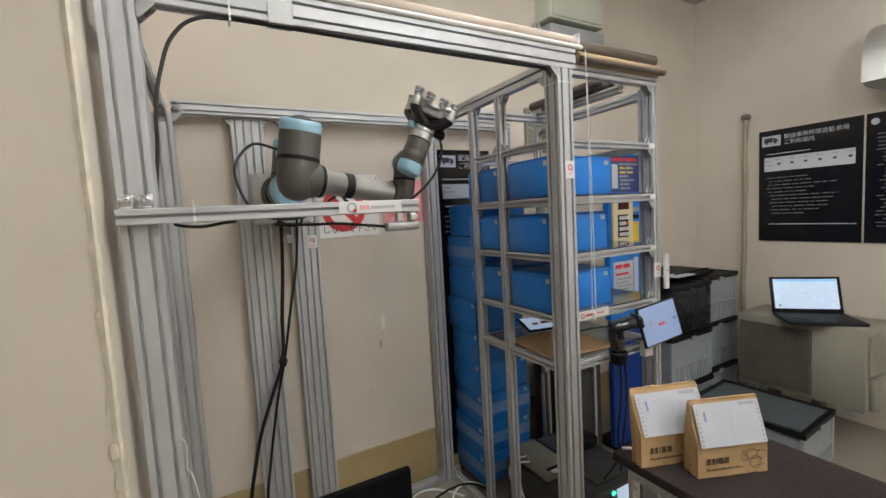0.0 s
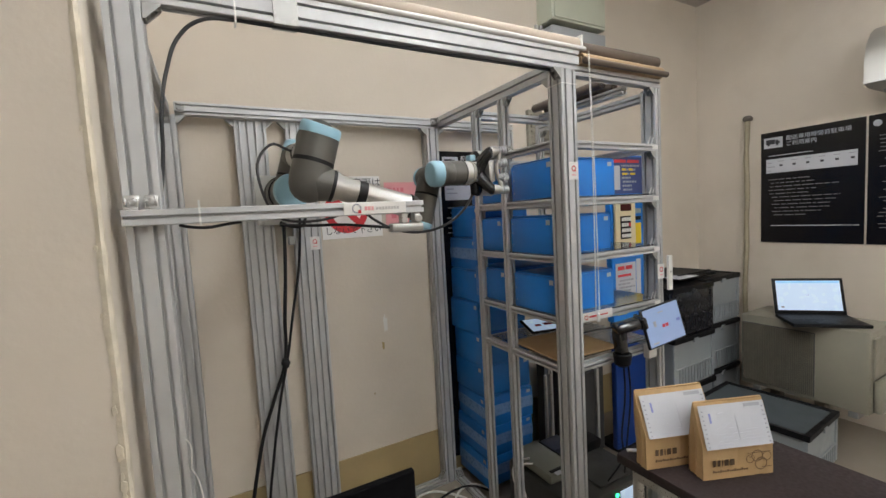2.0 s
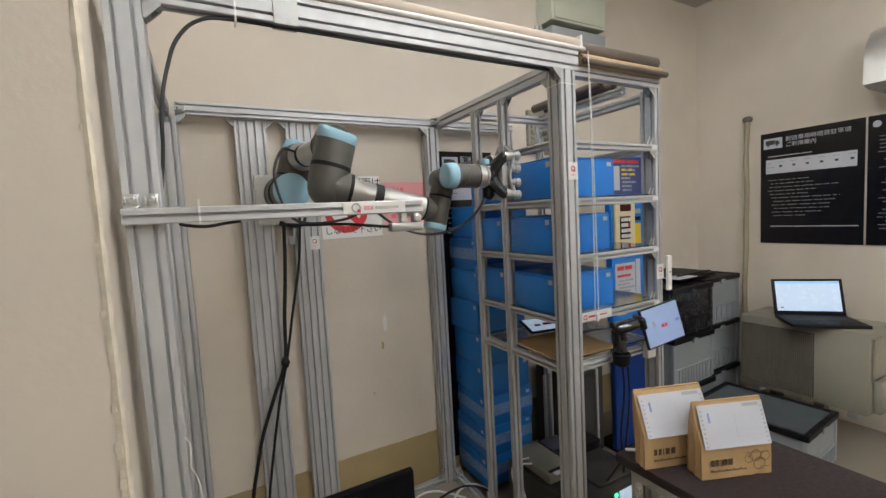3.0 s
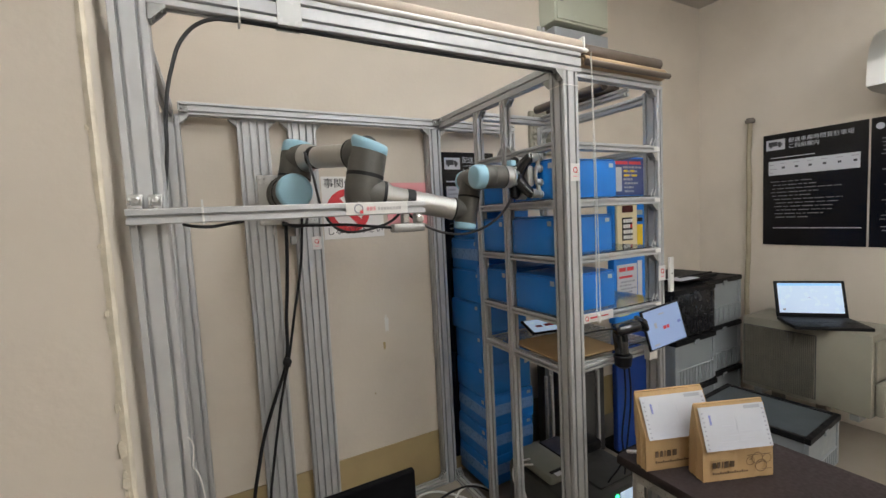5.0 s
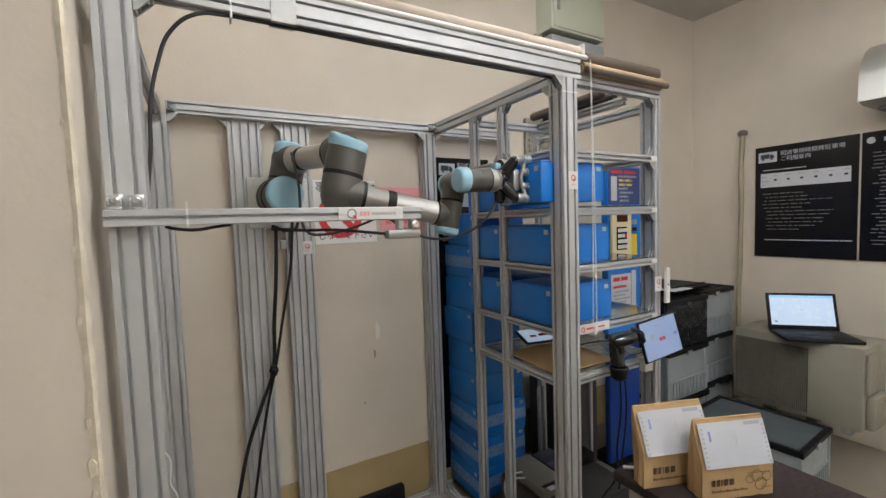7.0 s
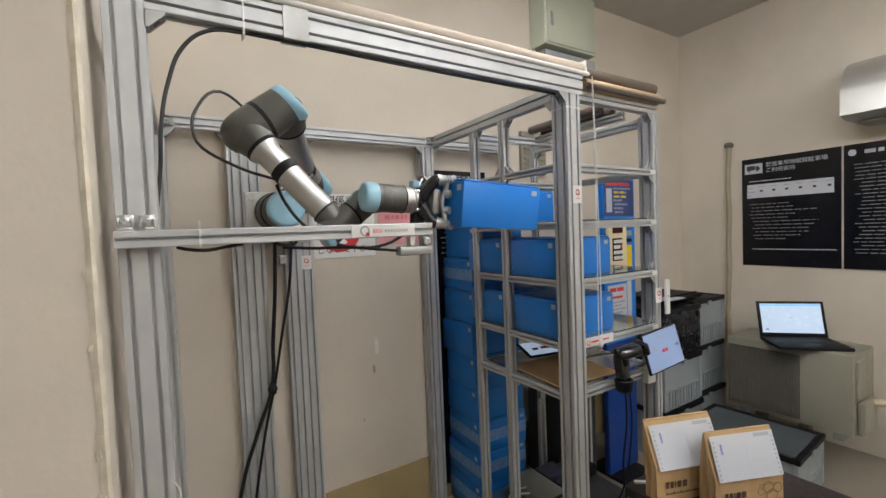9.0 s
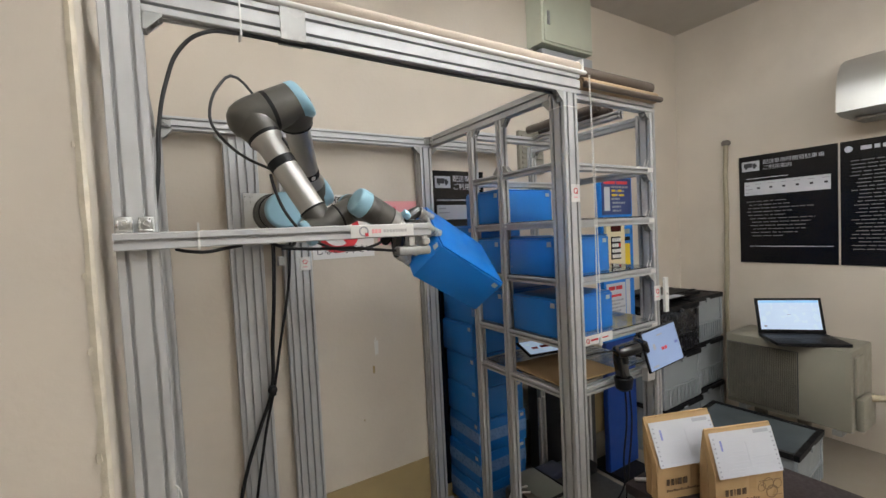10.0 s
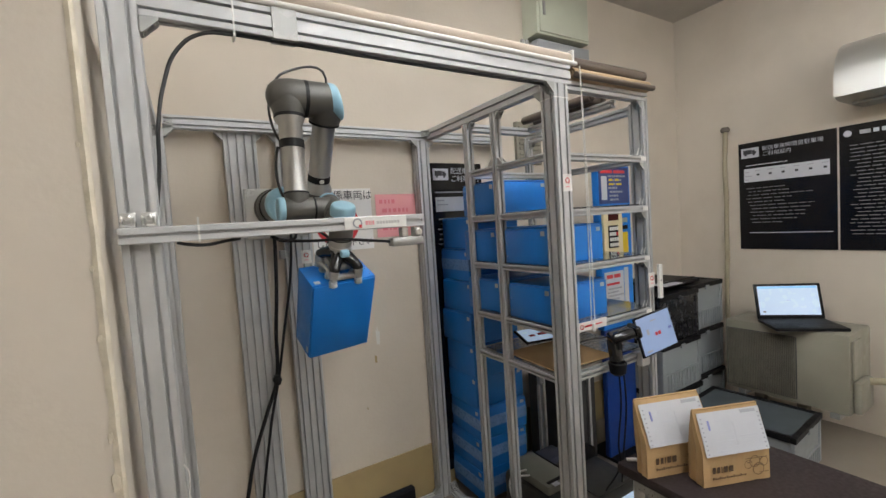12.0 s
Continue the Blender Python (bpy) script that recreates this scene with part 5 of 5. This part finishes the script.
seal(upper, RB * 1.012, "X", (SEAM, 0, A2), 0.013)
seal(upper, RT * 1.03, "Z", (OFF, 0, 0.112), 0.026)
seal(upper, RT * 1.33, "Z", (OFF, 0, A2 - 0.07), 0.008)
part("badge", lathe(bmesh.new(), ((0.008, 0), (0.008, 0.0008), (0.006, 0.001)), "-Y", (OFF, -RT * 1.02, 0.112), 16), WHITE, upper)

# forearm, with the housing of the next joint at its end
bm = bmesh.new()
lathe(bm, ((RB, SEAM - 0.004), (RB, 0.02), (RB * 0.99, 0.005), (RB * 0.93, -0.018), (RB * 0.80, -0.037), (RB * 0.55, -0.052), (RB * 0.25, -0.059), (0, -0.060)), "X", (0, 0, 0), 40)
lathe(bm, ((RB * 0.95, -0.01), (RB * 0.95, 0.03), (RT * 1.2, 0.062)), "Z", (0.004, 0, 0), 40)
fore = part("forearm", bm, ROBOT_GREY, robot, "", True)
bm = lathe(bmesh.new(), ((RW * 0.9, -0.042), (RW, -0.036), (RW, 0.02), (RW, SEAM - 0.004)), "X", (0, 0, A3), 36)
lathe(bm, ((RT * 1.0, -0.052), (RW * 0.96, -0.03), (RW * 0.9, 0.0)), "Z", (0.004, 0, A3), 36)
part("wrist_housing", bm, ROBOT_GREY, fore, "", True)
part("tube", lathe(bmesh.new(), ((RT * 1.2, 0.062), (RT * 1.2, 0.074), (RT * 0.95, 0.088), (RT * 0.93, A3 - 0.06), (RT * 0.98, A3 - 0.05)), "Z", (0.004, 0, 0), 40), ROBOT_METAL, fore, "brushed metal tube", True)
seal(fore, RT * 1.24, "Z", (0.004, 0, 0.064), 0.011)
seal(fore, RT * 1.0, "Z", (0.004, 0, 0.150), 0.026)
seal(fore, RT * 1.02, "Z", (0.004, 0, A3 - 0.05), 0.006)
bm = box((-0.012, -RT - 0.001, 0.146), (0.008, -RT + 0.006, 0.153))
part("tie_print", bm, WHITE, fore)
joint_cap(fore, RW * 1.01, "-X", (-0.036, 0, A3), 0.02)
seal(fore, RW * 1.01, "X", (SEAM, 0, A3), 0.005)

# first wrist joint: origin on the forearm's end, along x to the next axis
bm = lathe(bmesh.new(), ((RW, SEAM + 0.002), (RW, D4 - 0.02), (RW * 0.98, D4), (RW * 0.85, D4 + 0.02), (RW * 0.55, D4 + 0.034), (0, D4 + 0.039)), "X", (0, 0, 0), 36)
lathe(bm, ((RW * 0.9, -0.040), (RW, -0.034), (RW, 0.03), (RW, D5 * 0.52)), "-Y", (D4, 0, 0), 36)
wrist_a = part("wrist_joint", bm, ROBOT_GREY, robot, "", True)
joint_cap(wrist_a, RW * 1.01, "Y", (D4, 0.034, 0), 0.018)
seal(wrist_a, RW * 1.01, "-Y", (D4, -D5 * 0.53, 0), 0.005)

# second wrist joint: origin at its centre, tool along -z
bm = lathe(bmesh.new(), ((RW, -D5 * 0.46), (RW, -0.015), (RW * 0.92, 0.012), (RW * 0.7, 0.03), (RW * 0.3, 0.038), (0, 0.04)), "-Y", (0, 0, 0), 36)
lathe(bm, ((RW * 0.94, -0.036), (RW, -0.030), (RW, 0.03), (RW * 1.0, 0.052)), "-Z", (0, 0, 0), 36)
wrist_b = part("wrist_joint", bm, ROBOT_GREY, robot, "", True)
joint_cap(wrist_b, RW * 1.03, "Z", (0, 0, 0.022), 0.034)
seal(wrist_b, RW * 1.01, "-Z", (0, 0, -0.054), 0.004)

# tool flange and suction gripper: origin at the wrist centre, tool along -z, up along +x
bm = lathe(bmesh.new(), ((RW * 0.96, 0.056), (RW * 0.97, 0.070), (RW * 0.90, 0.072), (RW * 0.90, 0.078), (RW * 0.97, 0.080), (RW * 0.97, D6 - 0.006), (RW * 0.9, D6)), "-Z", (0, 0, 0), 36)
for a in range(4):
    lathe(bm, ((0.005, 0), (0.005, 0.004), (0.003, 0.004)), "Y", (0, RW * 0.93, -0.088), 10, m=pose(0, 0, 0, 0, 0, 45 + 90 * a))
flange = part("tool_flange", bm, ROBOT_METAL, robot, "silver tool flange", True)
G = 0.088           # flange to box face
grip = part("gripper_body", lathe(bmesh.new(), ((0.030, D6), (0.034, D6 + 0.008), (0.030, D6 + 0.022), (0.018, D6 + 0.028)), "-Z", (0, 0, 0), 28), GLOSS_BLACK, robot, "black moulded suction gripper", True)


def limb(bm, points, seg=14):
    """Rounded limb swept along (point, radius) pairs, with ball ends."""
    path = []
    for k, (p, q) in enumerate(zip(points, points[1:])):
        for i in range(5):
            u = i / 5
            path.append((Vector(p[0]).lerp(Vector(q[0]), u), p[1] + (q[1] - p[1]) * u))
    path.append((Vector(points[-1][0]), points[-1][1]))
    def ends(c, r, d):
        return [(c + d * r * math.sin(a), r * math.cos(a)) for a in (0.5, 0.9, 1.25, 1.5)]
    d0, d1 = (path[0][0] - path[1][0]).normalized(), (path[-1][0] - path[-2][0]).normalized()
    path = ends(*path[0], d0)[::-1] + path + ends(*path[-1], d1)
    rings = []
    for k, (c, r_) in enumerate(path):
        d = (path[min(k + 1, len(path) - 1)][0] - path[max(k - 1, 0)][0]).normalized()
        u = d.orthogonal().normalized() if not rings else (side - d * side.dot(d)).normalized()
        side, w = u, d.cross(u)
        rings.append([bm.verts.new(c + (u * math.cos(2 * math.pi * i / seg) + w * math.sin(2 * math.pi * i / seg)) * r_) for i in range(seg)])
    for a, b in zip(rings, rings[1:]):
        for i in range(seg):
            bm.faces.new((a[i], a[(i + 1) % seg], b[(i + 1) % seg], b[i]))
    bm.faces.new(rings[0])
    bm.faces.new(rings[-1])


for sx in (-1, 1):
    for sy in (-1, 1):
        bm = bmesh.new()
        limb(bm, (((0, 0, -D6 - 0.014), 0.028), ((sx * 0.022, sy * 0.016, -D6 - 0.022), 0.0215), ((sx * 0.043, sy * 0.030, -D6 - 0.033), 0.0175), ((sx * 0.056, sy * 0.038, -D6 - 0.044), 0.0160)))
        part("gripper_limb", bm, GLOSS_BLACK, grip, "gloss black moulded limb", True)
        bm = bmesh.new()
        limb(bm, (((sx * 0.057, sy * 0.039, -D6 - 0.049), 0.0160), ((sx * 0.058, sy * 0.041, -D6 - 0.070), 0.0135), ((sx * 0.052, sy * 0.042, -D6 - 0.076), 0.0090), ((sx * 0.034, sy * 0.042, -D6 - 0.074), 0.0065), ((sx * 0.014, sy * 0.042, -D6 - 0.066), 0.0060), ((sx * 0.0005, sy * 0.042, -D6 - 0.064), 0.0060)))
        part("gripper_finger", bm, ROBOT_METAL, grip, "polished metal finger", True)
    bm = box((sx * 0.055 - 0.009, -0.040, -D6 - 0.080), (sx * 0.055 + 0.009, 0.040, -D6 - 0.064), 0.005)
    part("cross_plate", bm, ROBOT_METAL, grip, "polished metal cross plate", True)
for px in (-0.060, -0.022, 0.022, 0.060):
    for sy in (-1, 1):
        rows = ((0.008, 0.066), (0.012, 0.074), (0.010, 0.079), (0.0135, 0.083), (0.011, 0.087), (0.0140, 0.093), (0.0145, 0.097), (0.010, 0.0975))
        part("suction_cup", lathe(bmesh.new(), tuple((a, D6 + h) for a, h in rows), "-Z", (px, sy * 0.042, 0), 20), CUP, grip, "translucent bellows suction cup", True)
bm = box((-0.034, -0.036, -D6 - 0.066), (0.034, 0.036, -D6 - 0.040), 0.008)
part("manifold", bm, ZINC, grip, "grey metal manifold block", True)
bm = box((0.034, -0.016, -D6 - 0.0089), (0.052, 0.010, -D6 + 0.012), 0.004)
part("air_fitting", bm, CAP, grip, "blue air fitting", True)
bm = lathe(bmesh.new(), ((0.012, 0), (0.014, 0.01), (0.014, 0.035), (0.008, 0.04)), "-X", (-0.03, 0, -D6 - 0.0074), 16)
part("cable_gland", bm, BLACK, grip, "", True)


# loose cables on the arm, in short stiff pieces
def cable_pieces(n, length, radius):
    out = []
    for i in range(n):
        bm = lathe(bmesh.new(), ((radius * 0.5, -0.0015), (radius, 0), (radius, length), (radius * 0.5, length + 0.0015)), "Z", (0, 0, 0), 10)
        out.append(part("cable_piece", bm, CABLE, robot, "", True))
    return out


TOOL_CABLE = cable_pieces(26, 0.0235, 0.0042)
LOOP_CABLE = cable_pieces(34, 0.0245, 0.0042)



# ---- motion ----
# seconds, and the turn of the six joints in radians
JOINTS = (
    (0, 1.424, 1.495, 1.818, -3.490, 1.285, 0.000),
    (0.5, 1.373, 1.493, 1.771, -3.307, 0.938, 0.000),
    (1, 1.318, 1.497, 1.694, -3.215, 0.721, 0.000),
    (1.5, 1.272, 1.496, 1.607, -3.090, 0.450, 0.000),
    (2.5, 1.296, 1.637, 1.424, -3.035, 0.255, 0.000),
    (3.2, 1.302, 1.712, 1.336, -3.050, 0.250, 0.000),
    (5, 1.356, 1.984, 1.008, -3.017, 0.205, 0.000),
    (6.5, 1.360, 1.983, 1.010, -3.016, 0.206, 0.000),
    (7, 1.351, 1.835, 1.202, -3.046, 0.227, 0.000),
    (8.8, 0.688, 0.923, 1.823, -2.751, 0.876, 0.042),
    (9.5, 0.574, 0.849, 1.963, -2.745, 0.749, 0.301),
    (10, 0.463, 0.797, 2.069, -2.715, 0.587, 0.560),
    (10.5, 0.350, 0.745, 2.167, -2.660, 0.423, 0.810),
    (11, 0.230, 0.683, 2.278, -2.620, 0.263, 1.040),
    (11.5, 0.104, 0.615, 2.400, -2.608, 0.115, 1.262),
    (12, -0.015, 0.561, 2.495, -2.602, 0.004, 1.457),
)


def turn(axis, a):
    return Matrix.Rotation(a, 4, axis)


def joints_at(t):
    """Joint turns at a time, along a smooth curve through the rows."""
    rows = JOINTS
    if t <= rows[0][0]:
        return rows[0][1:]
    if t >= rows[-1][0]:
        return rows[-1][1:]
    i = max(n for n in range(len(rows) - 1) if rows[n][0] <= t)
    a, b = rows[i], rows[i + 1]
    h = b[0] - a[0]
    u = (t - a[0]) / h
    out = []
    for c in range(1, 7):
        s = (b[c] - a[c]) / h
        def slope(n):
            if n == 0 or n == len(rows) - 1:
                return 0.0 if n else (rows[1][c] - rows[0][c]) / (rows[1][0] - rows[0][0])
            l = (rows[n][c] - rows[n - 1][c]) / (rows[n][0] - rows[n - 1][0])
            r = (rows[n + 1][c] - rows[n][c]) / (rows[n + 1][0] - rows[n][0])
            return 0.0 if l * r <= 0 else 2 * l * r / (l + r)
        m0, m1 = slope(i) * h, slope(i + 1) * h
        out.append((2 * u**3 - 3 * u**2 + 1) * a[c] + (u**3 - 2 * u**2 + u) * m0 + (3 * u**2 - 2 * u**3) * b[c] + (u**3 - u**2) * m1)
    return out


def links(t):
    """World poses of the moving links at a time."""
    q = joints_at(t)
    m = Matrix.Translation(BASE) @ turn(Vector((0, -1, 0)), q[0]) @ Matrix.Translation((0, -D1, 0))
    sh = m.copy()
    up_ = sh @ turn("X", q[1])
    fo = up_ @ Matrix.Translation((0, 0, A2)) @ turn("X", q[2])
    wa = fo @ Matrix.Translation((0, 0, A3)) @ turn("X", q[3])
    wb = wa @ Matrix.Translation((D4, -D5, 0)) @ turn(Vector((0, -1, 0)), q[4])
    tool = wb @ turn(Vector((0, 0, -1)), q[5])
    return {"shoulder": sh, "upper": up_, "fore": fo, "wrist_a": wa, "wrist_b": wb, "tool": tool}


def hold_pose(t):
    m = links(t)["tool"]
    x = -(m.to_3x3() @ Vector((0, 0, 1)))
    z = m.to_3x3() @ Vector((1, 0, 0))
    y = z.cross(x)
    r = Matrix((x, y, z)).transposed().to_4x4()
    r.translation = m @ Vector((0, 0, -D6 - G))
    return r


GRAB = 6.55


def bezier(p, n=120):
    out = []
    for i in range(n + 1):
        u = i / n
        v = 1 - u
        out.append(p[0] * v**3 + p[1] * 3 * u * v * v + p[2] * 3 * u * u * v + p[3] * u**3)
    return out


def laid(curve, count):
    """Poses of count pieces along a curve, evenly spaced."""
    d = [0.0]
    for a, b in zip(curve, curve[1:]):
        d.append(d[-1] + (b - a).length)
    out = []
    for i in range(count):
        ends = []
        for s in (i / count, (i + 1) / count):
            w = s * d[-1]
            k = min(max(j for j in range(len(d)) if d[j] <= w + 1e-9), len(d) - 2)
            ends.append(curve[k].lerp(curve[k + 1], (w - d[k]) / max(d[k + 1] - d[k], 1e-9)))
        r = (ends[1] - ends[0]).to_track_quat("Z", "Y").to_matrix().to_4x4()
        out.append(Matrix.Translation(ends[0]) @ r)
    return out


def tool_curve(p, t):
    """From the gripper down and back to the strap on the forearm."""
    a = p["tool"] @ Vector((-0.045, 0, -D6 - 0.008))
    b = p["fore"] @ Vector((-0.035, -0.028, 0.16))
    away = p["tool"].to_3x3() @ Vector((-0.10, 0, 0.05))
    back = p["fore"].to_3x3() @ Vector((-0.05, 0, 0.16))
    return bezier((a, a + away + Vector((0, 0, -0.03)), b + back + Vector((0, 0, -0.05)), b))


# seconds, and how the slack between the two straps lies: x and z of four places along it
SLACK = (
    (0, (0.398, 1.307), (0.270, 1.325), (0.222, 1.453), (0.279, 1.543)),
    (2.5, (0.467, 1.300), (0.325, 1.314), (0.286, 1.464), (0.334, 1.547)),
    (5, (0.642, 1.277), (0.518, 1.256), (0.459, 1.317), (0.439, 1.451)),
    (6.6, (0.642, 1.277), (0.518, 1.256), (0.459, 1.317), (0.439, 1.451)),
    (7, (0.598, 1.301), (0.479, 1.267), (0.420, 1.290), (0.419, 1.429)),
    (8.8, (0.235, 1.495), (0.135, 1.560), (0.130, 1.660), (0.220, 1.738)),
    (10, (0.244, 1.558), (0.185, 1.651), (0.213, 1.763), (0.288, 1.801)),
    (11, (0.295, 1.623), (0.271, 1.730), (0.313, 1.837), (0.405, 1.860)),
    (12, (0.363, 1.649), (0.365, 1.738), (0.422, 1.845), (0.575, 1.862)),
)


def loop_curve(p, t):
    """From the strap on the forearm, in a slack loop, to the strap on the upper arm."""
    a = p["fore"] @ Vector((-0.012, -0.040, 0.15))
    b = p["upper"] @ Vector((OFF, 0.042, 0.112))
    i = max(n for n in range(len(SLACK) - 1) if SLACK[n][0] <= t)
    lo, hi = SLACK[i], SLACK[i + 1]
    u = min((t - lo[0]) / (hi[0] - lo[0]), 1.0)
    mids = [(l[0] + (h[0] - l[0]) * u, l[1] + (h[1] - l[1]) * u) for l, h in zip(lo[1:], hi[1:])]
    pts = [a] + [Vector((x, a.y + (b.y - a.y) * (k + 1) / 5, z)) for k, (x, z) in enumerate(mids)] + [b]
    ends = [pts[0] * 2 - pts[1], *pts, pts[-1] * 2 - pts[-2]]
    out = []
    for k in range(len(pts) - 1):
        q0, q1, q2, q3 = ends[k:k + 4]
        for j in range(16):
            v = j / 16
            out.append(0.5 * (q1 * 2 + (q2 - q0) * v + (q0 * 2 - q1 * 5 + q2 * 4 - q3) * v * v + (q1 * 3 - q0 - q2 * 3 + q3) * v**3))
    return out + [pts[-1]]


def in_metres(m):
    m = m.copy()
    m.translation = m.translation * UNIT
    return m


def to_metres():
    """The whole drawing, brought to metres."""
    for me in bpy.data.meshes:
        me.transform(Matrix.Scale(UNIT, 4))
    for ob in scene.objects:
        if ob.type != "CAMERA":
            ob.location = ob.location * UNIT


def motions():
    inv = Matrix.Translation(-BASE)
    times = [i * 0.2 for i in range(61)]
    poses = [links(t) for t in times]
    for ob, key in ((shoulder, "shoulder"), (upper, "upper"), (fore, "fore"), (wrist_a, "wrist_a"), (wrist_b, "wrist_b"), (flange, "tool"), (grip, "tool")):
        walk(ob, [(t, in_metres(inv @ p[key])) for t, p in zip(times, poses)])
    for pieces, curve in ((TOOL_CABLE, tool_curve), (LOOP_CABLE, loop_curve)):
        sets = [laid(curve(p, t), len(pieces)) for t, p in zip(times, poses)]
        for i, ob in enumerate(pieces):
            walk(ob, [(t, in_metres(inv @ s[i])) for t, s in zip(times, sets)])
    rest = hold_pose(GRAB)
    drop_z = rest.translation.z - (SHELVES[2] + 0.0045 + BH / 2)
    rest.translation.z -= drop_z
    rows = [(t, rest) for t in (0, 3.0, 6.0, GRAB)]
    for t in times:
        if t > GRAB + 0.1:
            m = hold_pose(t)
            m.translation.z -= drop_z * max(0.0, 1 - (t - GRAB) / 1.6)
            rows.append((t, m))
    walk(MOVED, [(t, in_metres(m)) for t, m in rows])


to_metres()
motions()
